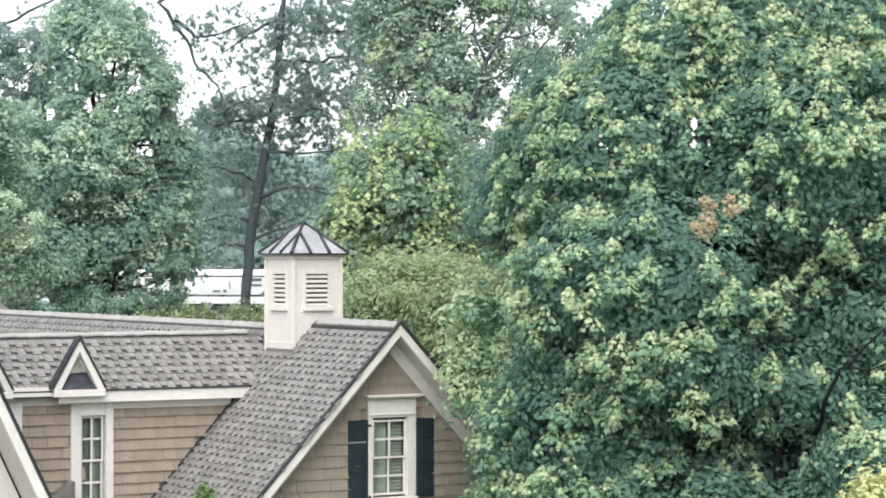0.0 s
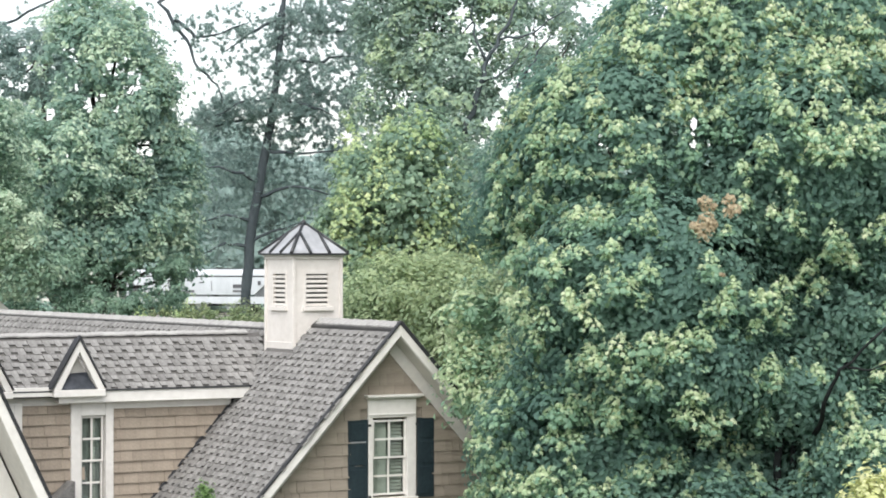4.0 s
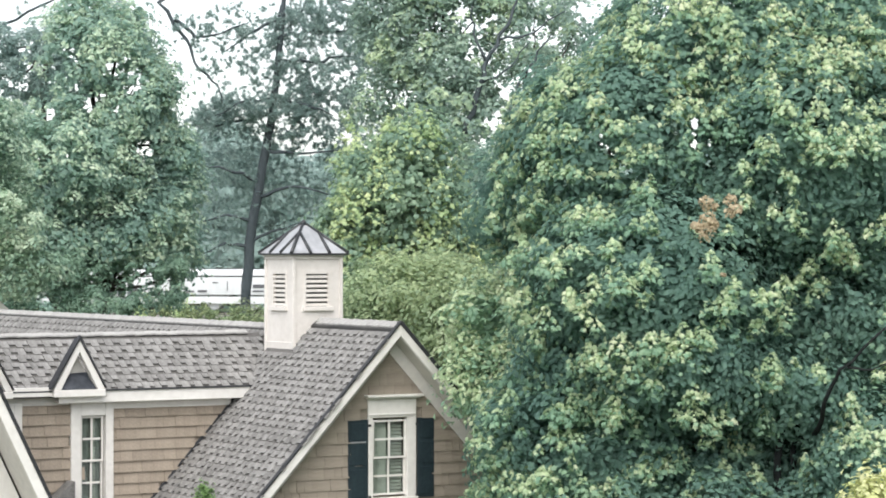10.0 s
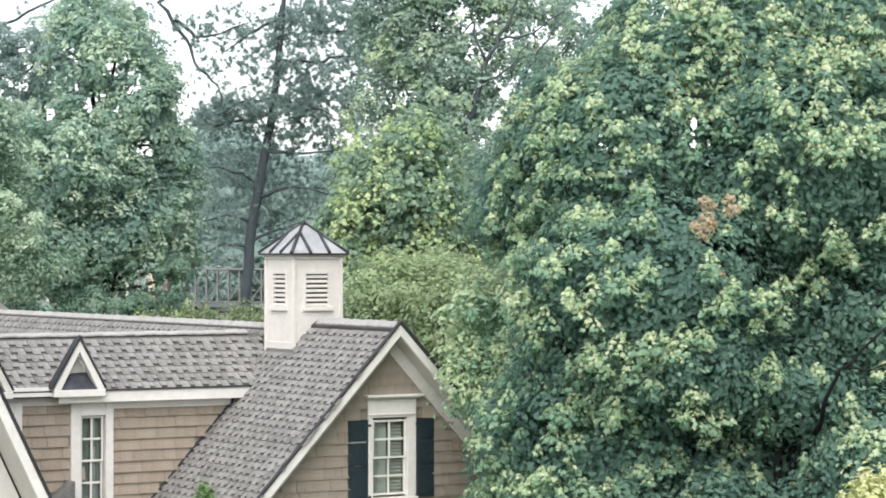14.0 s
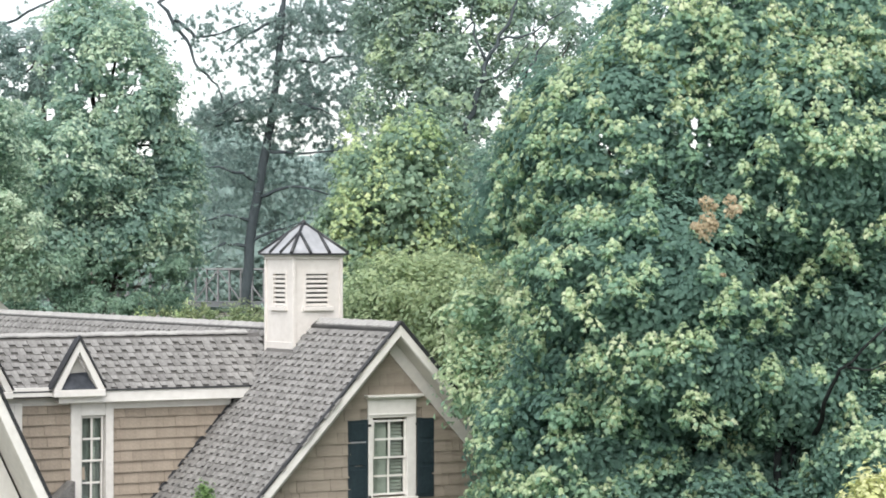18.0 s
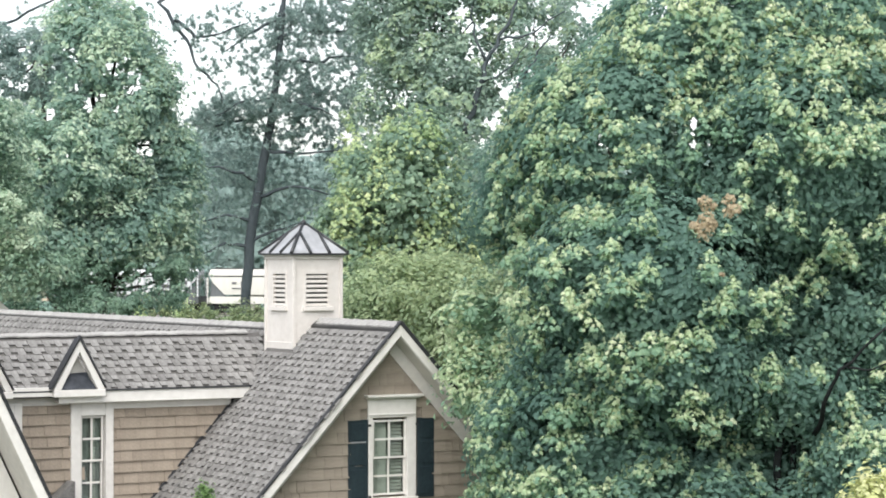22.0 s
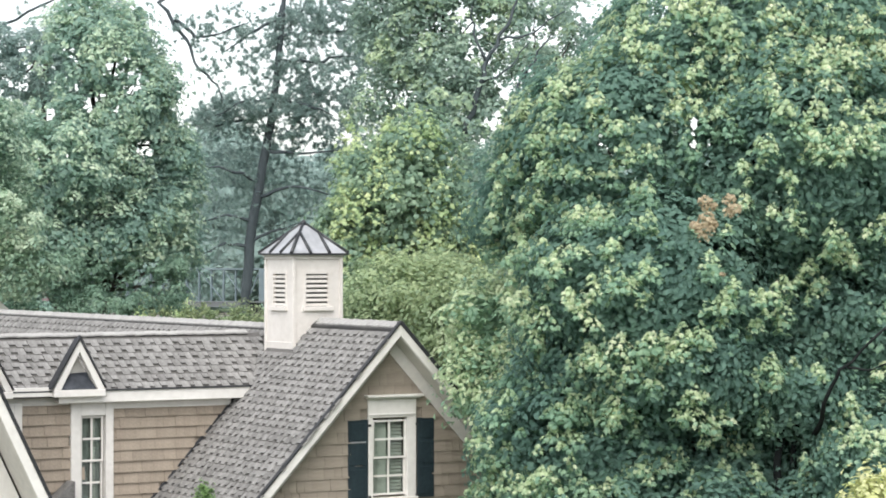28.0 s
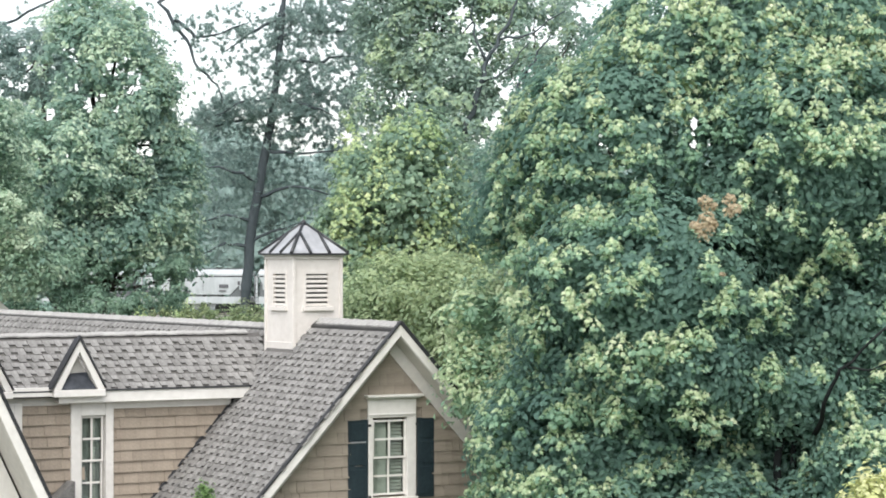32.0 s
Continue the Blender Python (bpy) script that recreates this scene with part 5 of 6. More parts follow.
def dead_sprays():
    # withered shoots: across, height, half width
    rng = np.random.default_rng(5)
    spots = np.array([(3.68, 11.25, 0.085), (3.79, 11.2, 0.065), (4.01, 11.28, 0.085), (4.05, 11.13, 0.1), (3.68, 10.99, 0.115), (3.53, 10.92, 0.085), (3.77, 10.95, 0.08), (3.65, 10.84, 0.115), (3.9, 10.25, 0.042)])
    c = np.stack((spots[:, 0], 35.1 + rng.uniform(-0.06, 0.06, len(spots)), spots[:, 1]), 1) - np.array([5.2, 41.2, 0])
    puffs = [leaves_on(c[k:k + 1], np.array([[0, -1.0, 0.3]]), int(25 + 6500 * r * r), r * 0.95, 0.06, rng, 0.9, loose=1.1, dome=0.75) for k, r in enumerate(spots[:, 2])]
    p, f, s = (np.concatenate(v) for v in zip(*puffs))
    tip = rng.normal(size=p.shape) * 0.6 + np.array([0, -0.2, -0.8])
    tagged(scatter("withered_foliage", p, f, s, LEAF_PALM, PALM_FACES, M["dead"], maple, rng, "rust-brown withered leaves", tip=tip), kind="stuff")


dead_sprays()

# small-leaved olive-green tree behind the gable
tree("small_leaved_tree", "rounded olive-green small-leaved tree behind the gable", (0.6, 49.5, 0), [(0.6, 49.5, 4), (0.55, 49.5, 7.5)],
     [(-1.04, 49, 9.73, 0.99, 1.4, 0.83), (-0.15, 48.5, 9.68, 1.2, 1.6, 0.93), (-1.51, 50, 9.32, 0.67, 1, 0.73), (0.81, 47.5, 8.84, 1.39, 1.6, 1.23), (1.56, 47.5, 9.54, 0.85, 1, 0.69), (-0.26, 48.5, 8.37, 1.53, 1.5, 1.31), (0.81, 47.5, 7.24, 1.28, 1.4, 1.07)],
     "olive", 0.52, 70, 0.32, 0.1, 21, radius=0.14, flat=0.6)

tree("small_leaved_tree", "pale green leafy tree between the gable and the maple", (1.7, 41.2, 0), [(1.65, 41.2, 4), (1.5, 41.2, 7.2)],
     [(1.09, 41.6, 9.33, 0.89, 1, 0.75), (1.35, 41.2, 8.32, 0.83, 1, 0.74), (1.66, 42, 9.89, 0.57, 0.8, 0.43), (0.71, 41.4, 8.5, 0.51, 0.7, 0.65), (1.12, 41, 7.6, 0.51, 0.7, 0.6)],
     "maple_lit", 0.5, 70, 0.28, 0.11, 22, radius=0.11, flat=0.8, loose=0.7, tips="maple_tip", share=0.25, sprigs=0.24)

# yellow-green tree
tree("yellow_green_tree", "yellow-green broad-leaved tree among the darker woods", (-1.0, 60, 0), [(-1.0, 60, 5), (-0.9, 60, 10), (-0.8, 60, 12.5)],
     [(-0.66, 60, 12.73, 0.84, 1.2, 1.15), (-1.26, 59.5, 11.64, 1.07, 1.4, 0.94), (-0.19, 60, 11.58, 0.78, 1.2, 1.01), (-2.08, 60, 11.24, 0.74, 0.9, 0.67), (-1.82, 60.5, 12.61, 0.68, 0.9, 0.68), (-0.86, 60, 10.7, 1.48, 1.3, 0.81), (-2.03, 59.5, 10.37, 0.62, 0.9, 0.7), (0.22, 60.5, 10.3, 0.95, 1, 0.68)],
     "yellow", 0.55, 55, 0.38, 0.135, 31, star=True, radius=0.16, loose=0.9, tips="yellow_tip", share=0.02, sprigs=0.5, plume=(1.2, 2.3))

# tall trees in the middle distance, with sky between their crowns
SKY_GAPS = [(1.8, 82, 14.5, 0.6), (2.12, 82, 14.95, 0.45), (2.3, 82, 16.2, 0.5), (3.34, 82, 17.97, 0.4), (2.88, 82, 17.75, 0.35), (4.81, 82, 18.71, 0.5), (2.14, 82, 17.6, 0.35), (1.22, 82, 17.23, 0.4), (0.94, 82, 17.97, 0.35), (0.62, 82, 18.5, 0.3), (1.7, 82, 18.3, 0.35)]
tree("tall_tree", "tall dark green broad-leaved tree", (-0.5, 86, 0.1), [(-0.5, 86, 6), (-0.3, 86, 12), (-0.2, 86, 17.5)],
     [(-0.27, 85, 17.67, 2.2, 2.2, 2.29), (-1.62, 86, 18.72, 1.55, 1.8, 1.74), (-1.22, 85, 15.76, 1.72, 1.8, 1.72), (0.68, 84, 15.51, 1.7, 2, 2.08), (1.47, 86, 18.53, 1.74, 1.8, 1.35), (0.31, 86, 20.46, 2.71, 2.4, 1.55)],
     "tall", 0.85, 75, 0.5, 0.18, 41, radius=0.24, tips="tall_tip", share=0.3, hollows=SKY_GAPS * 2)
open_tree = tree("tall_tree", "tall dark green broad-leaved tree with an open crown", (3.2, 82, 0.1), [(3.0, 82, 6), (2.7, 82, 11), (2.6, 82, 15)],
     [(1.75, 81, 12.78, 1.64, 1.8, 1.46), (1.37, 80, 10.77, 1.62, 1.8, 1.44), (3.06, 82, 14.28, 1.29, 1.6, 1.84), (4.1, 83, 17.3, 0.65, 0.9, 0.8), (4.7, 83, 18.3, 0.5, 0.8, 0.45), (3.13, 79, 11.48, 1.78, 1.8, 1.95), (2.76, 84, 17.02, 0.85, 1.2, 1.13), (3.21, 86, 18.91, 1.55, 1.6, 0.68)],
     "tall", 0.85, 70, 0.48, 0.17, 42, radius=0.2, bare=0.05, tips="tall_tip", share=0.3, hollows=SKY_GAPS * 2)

for path, r in (([(0.70, 82, 14.47), (1.22, 82, 16.13), (1.55, 82, 17.14), (2.23, 82, 18.34), (2.42, 82, 18.98)], 0.11), ([(1.44, 82, 16.86), (1.00, 82, 17.78), (0.94, 82, 18.71)], 0.06), ([(1.86, 82, 17.60), (2.97, 82, 17.82), (3.98, 82, 18.52)], 0.05), ([(1.22, 82, 16.13), (2.23, 82, 16.72), (2.84, 82, 17.51)], 0.05), ([(1.77, 82, 13.82), (2.23, 82, 15.39), (2.78, 82, 16.68), (3.52, 82, 17.78)], 0.07)):
    q = [tuple(np.array(p) - np.array((3.2, 82, 0.1))) for p in path]
    part("bare_limb", limb(q, [r * (1 - 0.65 * i / (len(q) - 1)) for i in range(len(q))], 6, 4, 0.06, 17), M["pine_bark"], open_tree, "dark limb against the sky")

for k, (bx, lobes) in enumerate(((4.5, [(2.91, 66, 12.8, 1.63, 2.2, 2.23), (3.89, 65, 10.13, 1.9, 2.2, 1.75), (2.1, 64, 8.99, 1.58, 2, 1.3), (4.91, 67, 14.34, 1.21, 2, 1.51), (3.06, 63, 7.03, 2.13, 2.2, 1.56)]),
                                 (9.5, [(7.13, 68, 13.64, 2.29, 2.6, 2.45), (7.78, 67, 10.58, 2.41, 2.6, 2.26), (6.18, 66, 8.05, 2.23, 2.4, 1.93), (8.4, 66, 6.57, 2.52, 2.4, 1.93)]),
                                 (14.0, [(11.27, 70, 14.51, 2.36, 2.6, 2.99), (12.04, 69, 11.04, 2.33, 2.6, 2.64), (10.65, 68, 7.98, 2.29, 2.4, 2.29), (11.69, 67, 5.6, 2.56, 2.4, 1.96)]))):
    tree("shade_tree", "dark green broad-leaved tree standing behind the maple", (bx, 66.5, 0), [(bx, 66.5, 5), (bx - 0.1, 66.5, 10), (bx - 0.2, 66.5, 13)], lobes, "tall", 0.85, 60, 0.5, 0.19, 45 + k, radius=0.26, hollows=MAPLE_GAPS * 2 + SKY_GAPS * 2)

# the big tree beyond the wing, and its lighter neighbour
# openings under its crown, through which the train shows
LOW_GAPS = [(-7.2, 75, 9.75, 0.42), (-7.35, 75, 9.4, 0.4), (-8.67, 75, 9.83, 0.5), (-9.1, 75, 9.75, 0.36), (-9.77, 75, 9.74, 0.32), (-8.2, 75, 9.6, 0.3), (-11.93, 75, 9.15, 0.42), (-11.7, 75, 9.0, 0.3)]
tree("broad_tree", "large blue-green broad-leaved tree with gaps in its crown", (-10.2, 75, 0), [(-10.2, 75, 5), (-10.1, 75, 9.5), (-10.3, 75, 14)],
     [(-10.27, 75, 16.5, 1.75, 1.9, 1.35), (-9.55, 75, 17.3, 0.6, 0.8, 0.8), (-10.9, 75, 17.6, 0.7, 0.8, 0.7), (-8.5, 75, 15.6, 0.5, 0.7, 0.55), (-8.1, 75.2, 13.6, 0.6, 0.8, 0.6), (-11.7, 75.5, 14.4, 0.95, 1.2, 0.7), (-9.25, 75, 14.97, 1.12, 1.8, 1.8), (-10.53, 75, 15.14, 1.18, 1.5, 1.01), (-11.05, 74, 13.25, 2.16, 2, 1.83), (-8.81, 75.5, 12.62, 1.53, 1.6, 1.87), (-12.05, 74, 11.25, 2, 1.8, 1.66), (-9.95, 74.5, 11.42, 2.01, 1.8, 1.34), (-8.42, 76, 10.8, 0.88, 1.2, 1.5), (-9.01, 75, 10.92, 1.35, 1.4, 1.35), (-12.22, 74, 9.42, 1.5, 1.2, 0.83), (-8.05, 76.5, 10.35, 0.52, 0.9, 0.9), (-8.34, 75.8, 9.65, 0.68, 0.8, 0.48)],
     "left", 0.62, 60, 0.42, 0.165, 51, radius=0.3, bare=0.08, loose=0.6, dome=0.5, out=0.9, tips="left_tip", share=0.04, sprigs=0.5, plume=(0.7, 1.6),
     hollows=[(-9.72, 75, 16.15, 0.38), (-9.13, 75, 15.81, 0.34), (-10.56, 75, 15.27, 0.42), (-11.03, 75, 15.48, 0.36), (-11.96, 75, 15.65, 0.5), (-8.87, 75, 13.76, 0.42), (-9.38, 75, 15.39, 0.24), (-11.79, 75, 14.89, 0.36), (-11.37, 75, 16.32, 0.4), (-9.77, 75, 14.89, 0.18), (-11.79, 75, 12.61, 0.28), (-12.04, 75, 16.66, 0.6)] * 2 + LOW_GAPS * 2)
tree("open_crowned_tree", "thin open-crowned tree with small dark leaf clumps against the sky", (-13.0, 78, 0), [(-12.9, 78, 6), (-12.6, 78, 12), (-12.3, 78, 17)],
     [(-12.7, 78, 16.73, 1.23, 1.4, 0.88), (-13.23, 78, 15.68, 1.05, 1.4, 0.79), (-11.82, 78, 15.85, 0.88, 1.4, 0.79), (-14.11, 78, 16.9, 0.88, 1.4, 0.88)], "needle", 0.48, 50, 0.24, 0.14, 54, radius=0.2, inside=0, bare=0.2, loose=1.0)
tree("understorey_tree", "sparse leafy sapling under the big tree", (-9.6, 72.5, 0), [(-9.6, 72.5, 4), (-9.7, 72.5, 8)],
     [(-11, 72, 9.85, 0.81, 1, 0.73), (-9.28, 72.5, 9.36, 0.82, 0.8, 0.36), (-9.9, 72.2, 9.1, 1.1, 0.8, 0.4), (-11.3, 72.2, 9.0, 1.1, 0.8, 0.4), (-10.16, 73, 9.76, 0.57, 0.8, 0.49), (-8.69, 73, 9.93, 0.53, 0.7, 0.43), (-7.86, 73, 9.68, 0.57, 0.8, 0.59), (-11.72, 72, 9.53, 0.81, 0.8, 0.49)],
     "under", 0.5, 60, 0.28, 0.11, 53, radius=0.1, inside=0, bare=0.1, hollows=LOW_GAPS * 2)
tree("edge_tree", "lighter green leafy tree at the edge of the wood", (-13.6, 62, 0), [(-13.2, 62, 5), (-12.2, 62, 9)],
     [(-11.35, 62, 13.36, 0.98, 1.3, 1.26), (-11.21, 62, 11.55, 1.19, 1.3, 1.26), (-10.65, 62, 10.29, 1.05, 1, 0.7)], "yellow", 0.55, 55, 0.32, 0.13, 52, radius=0.16, tips="left_tip", share=0.5)


def tufts(c, parent, rng, each=44):
    """Pine tufts: needles fanning from two or three places about each point."""
    c = np.repeat(c, 2, 0)
    c = c + rng.normal(size=c.shape) * 0.11
    n = len(c)
    m = n * each
    d = unit(rng.normal(size=(m, 3)) + np.array([0, 0, 0.35]))
    ln = rng.uniform(0.07, 0.21, m) * np.repeat(rng.uniform(0.55, 1.3, n), each)
    p = np.repeat(c, each, 0) + d * ln[:, None] * 0.5
    z = unit(np.cross(d, rng.normal(size=d.shape)))
    x = np.cross(d, z)
    s = np.array([(-0.09, -0.5, 0), (0.09, -0.5, 0), (0, 0.5, 0)])
    v = p[:, None, :] + ln[:, None, None] * (s[None, :, 0, None] * x[:, None, :] + s[None, :, 1, None] * d[:, None, :])
    me = bpy.data.meshes.new("needles")
    me.from_pydata(v.reshape(-1, 3).tolist(), [], np.arange(m * 3).reshape(-1, 3).tolist())
    me.materials.append(M["needle"])
    ob = new("needles", me)
    ob.parent = parent


# ---- the tall pine, with its crooked trunk and tufted boughs ----
def pine():
    rng = np.random.default_rng(61)
    base = np.array((-7.92, 100, 2.74))
    base[2] = rise(100)
    t = tagged(new("pine_tree"), "tall dark pine with a bare leaning trunk and tufted boughs", "tree")
    t.location = base
    def at(p):
        return tuple(np.array(p) - base)
    stem = [at(q) for q in ((-7.87, 100, 8.48), (-7.6, 100, 11.74), (-7.24, 100, 13.76), (-6.88, 100, 15.67), (-6.57, 100, 18.26), (-6.34, 100, 20.73), (-6.21, 100, 22.76))]
    part("trunk", limb([(0, 0, -0.2)] + stem, [0.25, 0.22, 0.2, 0.185, 0.17, 0.135, 0.1, 0.05], 10, 4, 0.015, 3), M["pine_bark"], t)
    lines = [
        [(-6.48, 100, 18.37), (-5.01, 99.5, 18.22), (-3.87, 99, 18.4), (-2.98, 99, 18.23)],
        [(-6.46, 100, 19.27), (-5.04, 100, 19.5), (-3.01, 100, 19.56), (-2.11, 100, 19.27)],
        [(-7.06, 100, 14.71), (-5.46, 99.5, 14.6), (-3.65, 99, 14.8)],
        [(-6.39, 100, 20.51), (-6.86, 100.3, 18.96), (-5.77, 101, 20.15), (-5.09, 101, 21.52)],
        [(-6.28, 100, 22.08), (-8.64, 100, 21.86), (-11.28, 99.5, 20.57), (-10.11, 99, 19.07), (-9.66, 99, 17.96), (-8.87, 98.8, 17.28), (-8.58, 98.8, 16.39)],
        [(-10.6, 99.4, 19.89), (-9.8, 99.2, 19.2), (-9, 99, 19.25), (-7.66, 99, 19.74)],
        [(-6.79, 100, 16.24), (-8.15, 99.5, 15.87), (-9.66, 99, 15.51)],
        [(-6.73, 100, 16.8), (-7.88, 99, 16.62), (-8.95, 98.5, 16.04)],
        [(-6.73, 100, 16.69), (-5.43, 99, 16.51), (-4.3, 98.5, 16.04)],
        [(-7.24, 100, 13.54), (-8.55, 99, 13.95), (-9.62, 98.5, 14.16)],
        [(-7.4, 100, 12.86), (-5.91, 99.5, 13.3), (-4.1, 99, 12.95)],
        [(-7.56, 100, 11.96), (-8.59, 99.5, 12.18), (-9.78, 99, 11.72)],
        [(-7.74, 100, 10.84), (-8.59, 99.5, 11.06), (-9.78, 99, 10.5)],
        [(-7.69, 100, 11.06), (-6.84, 100, 11.51), (-5.71, 100, 11.85)],
        [(-6.39, 100, 20.06), (-7.7, 99.5, 19.34), (-8.55, 99, 18.63)],
        [(-6.32, 100, 21.18), (-5.04, 100, 20.96), (-3.24, 100, 20.51)],
    ]
    tips, along = [], []
    for i, ln in enumerate(lines):
        q = [at(p) for p in ln]
        r0 = 0.11 if len(q) > 4 else 0.085
        part("bough", limb(q, [r0 * (1 - 0.75 * k / (len(q) - 1)) for k in range(len(q))], 6, 4, 0.05, 70 + i), M["pine_bark"], t)
        for a, b in zip(q, q[1:]):
            a, b = np.array(a), np.array(b)
            for s in np.arange(0.1, 1.0, 0.32):
                tips.append(a + (b - a) * s)
                along.append(i)
    # thick needle masses hang round these places on the boughs
    masses = [(-7.36, 99.5, 16.32, 2.46, 1, 0.63), (-5.46, 99.5, 16.65, 1.12, 0.8, 0.78), (-9.22, 99, 15.84, 1, 0.8, 0.56), (-8.15, 99.5, 14.19, 1.68, 1, 0.78), (-8.59, 99.5, 12.96, 1.57, 1, 1.12), (-6.36, 99.5, 12.85, 1.57, 0.9, 0.67),
              (-8.82, 99.5, 11.73, 1.34, 1, 0.9), (-6.87, 100.5, 14, 1.36, 0.9, 0.57), (-5.01, 99.5, 18.56, 2.01, 1.2, 1.12), (-7.92, 99.5, 18.89, 1.12, 1, 1.12), (-4.14, 100, 20.06, 1.8, 1.2, 1.01), (-2.76, 99, 18.18, 1, 1, 1.22),
              (-5.94, 100, 17.81, 1.12, 0.9, 0.79), (-9.8, 99.2, 19.31, 0.89, 0.7, 0.67), (-8.57, 99.2, 19.76, 1.12, 0.8, 0.89), (-3.65, 99, 16.62, 0.89, 0.8, 0.56), (-5.06, 100.5, 20.33, 1.36, 1.2, 0.9), (-3.22, 99.5, 15.54, 0.78, 0.8, 0.67), (-5.01, 99.5, 15.54, 1.34, 0.8, 0.56), (-8.64, 98.8, 16.72, 0.4, 0.4, 0.56), (-7.06, 100, 19.38, 1.24, 1, 1.35), (-5.49, 100, 19.5, 1.35, 1, 1.12), (-4.1, 99, 17.51, 1, 0.9, 0.78), (-7.47, 99.5, 17.77, 0.9, 0.8, 0.78), (-9.11, 99, 18.18, 0.67, 0.6, 1), (-3.24, 100, 19.38, 1.12, 1, 1.12), (-6.36, 99.5, 15.09, 1.12, 0.8, 0.56), (-4.34, 99.5, 14.64, 0.9, 0.8, 0.56),
              (-8.6, 100.5, 14.5, 1.5, 0.9, 1.0), (-8.5, 100.5, 12.3, 1.7, 0.9, 1.3), (-5.8, 100.5, 13.3, 1.4, 0.9, 1.0), (-9.0, 100.3, 15.7, 1.1, 0.8, 0.5), (-7.4, 100.3, 15.4, 0.9, 0.7, 0.45)]
    dens = [260, 190, 60, 85, 60, 50, 45, 52, 120, 40, 130, 100, 90, 24, 34, 70, 90, 45, 90, 18, 60, 90, 70, 40, 20, 80, 60, 45, 45, 42, 36, 46, 40]
    cs = []
    for (x, y, z, rx, ry, rz), k in zip(masses, dens):
        d = unit(rng.normal(size=(k, 3))) * rng.uniform(0.2, 1.0, k)[:, None] ** 0.5
        # the lower masses hang behind the trunk
        cs.append(np.array([x, y + (1.4 if z < 15.2 else 0.0), z]) - base + d * np.array([rx, ry, rz]))
    tp = np.repeat(np.array(tips), 2, 0)
    cs.append(tp + rng.normal(size=tp.shape) * np.array([0.35, 0.5, 0.22]))
    c = np.concatenate(cs)
    tufts(c, t, rng)


pine()


def side_pine():
    rng = np.random.default_rng(62)
    base = np.array((-19.33, 92, 5.43))
    base[2] = rise(92)
    t = tagged(new("pine_tree"), "pine standing outside the view with one bough reaching in", "tree")
    t.location = base
    def at(p):
        return np.array(p) - base
    part("trunk", limb([(0, 0, -0.2), tuple(at((-19.12, 92, 13.71))), tuple(at((-18.91, 92, 21.57)))], [0.28, 0.22, 0.1], 10, 4, 0.015, 5), M["pine_bark"], t)
    tips = []
    for i, ln in enumerate(([(-19.08, 92, 17.23), (-17.46, 92, 18.26), (-16.02, 92, 19.05), (-14.36, 92, 19.87), (-13.33, 92, 20.54)], [(-19, 92, 19.92), (-16.64, 92, 20.33), (-14.57, 92, 20.54), (-12.08, 92, 20.2)])):
        q = [tuple(at(p)) for p in ln]
        part("bough", limb(q, [0.09 * (1 - 0.7 * k / (len(q) - 1)) for k in range(len(q))], 6, 4, 0.05, 75 + i), M["pine_bark"], t)
        for a, b in zip(q, q[1:]):
            for s in np.arange(0.1, 1.0, 0.3):
                tips.append(np.array(a) + (np.array(b) - np.array(a)) * s)
    extra = at((-12.5, 92, 19.81)) + rng.normal(size=(40, 3)) * np.array([0.5, 0.4, 0.3])
    tp = np.concatenate((np.array(tips) + np.array([0, 0, 0.1]), extra))
    tufts(tp + rng.normal(size=tp.shape) * 0.15, t, rng)


side_pine()


# pines beyond the track, haze put in their colour, seen past the tall one
for k, (bx, lobes) in enumerate(((-25.0, [(-25.49, 284, 18.48, 3.83, 4, 3.51), (-24.53, 284, 14.01, 4.79, 4.2, 3.83), (-27.72, 284, 11.46, 3.83, 4, 3.83), (-22.61, 284, 10.82, 3.83, 4, 3.19), (-25.81, 284, 7.63, 5.11, 4, 3.19), (-24.6, 285, 22.6, 3.2, 3, 2.6), (-28.0, 285, 21.8, 2.8, 3, 2.4), (-21.4, 285, 21.0, 2.6, 3, 2.2)]),
                                 (-14.0, [(-15.59, 284, 17.21, 3.83, 4, 2.87), (-14.31, 284, 12.74, 4.47, 4.2, 3.19), (-11.79, 285, 19.79, 3.21, 3.4, 2.56), (-18.21, 285, 19.15, 2.56, 3.4, 1.92), (-9.2, 284, 14.01, 3.83, 4, 3.83), (-19.42, 284, 9.54, 3.83, 4, 3.19)]))):
    tree("distant_pine", "pine beyond the railway, its leaves greyed with painted haze", (bx, 285, rise(285)), [(bx, 285, 9), (bx, 285, 14), (bx, 285, 19)], lobes, "wood", 1.1, 75, 1.1, 0.6, 65 + k, radius=0.25, bark="pine_bark", limbs=False, loose=0.06, dome=0.85, out=1.0)


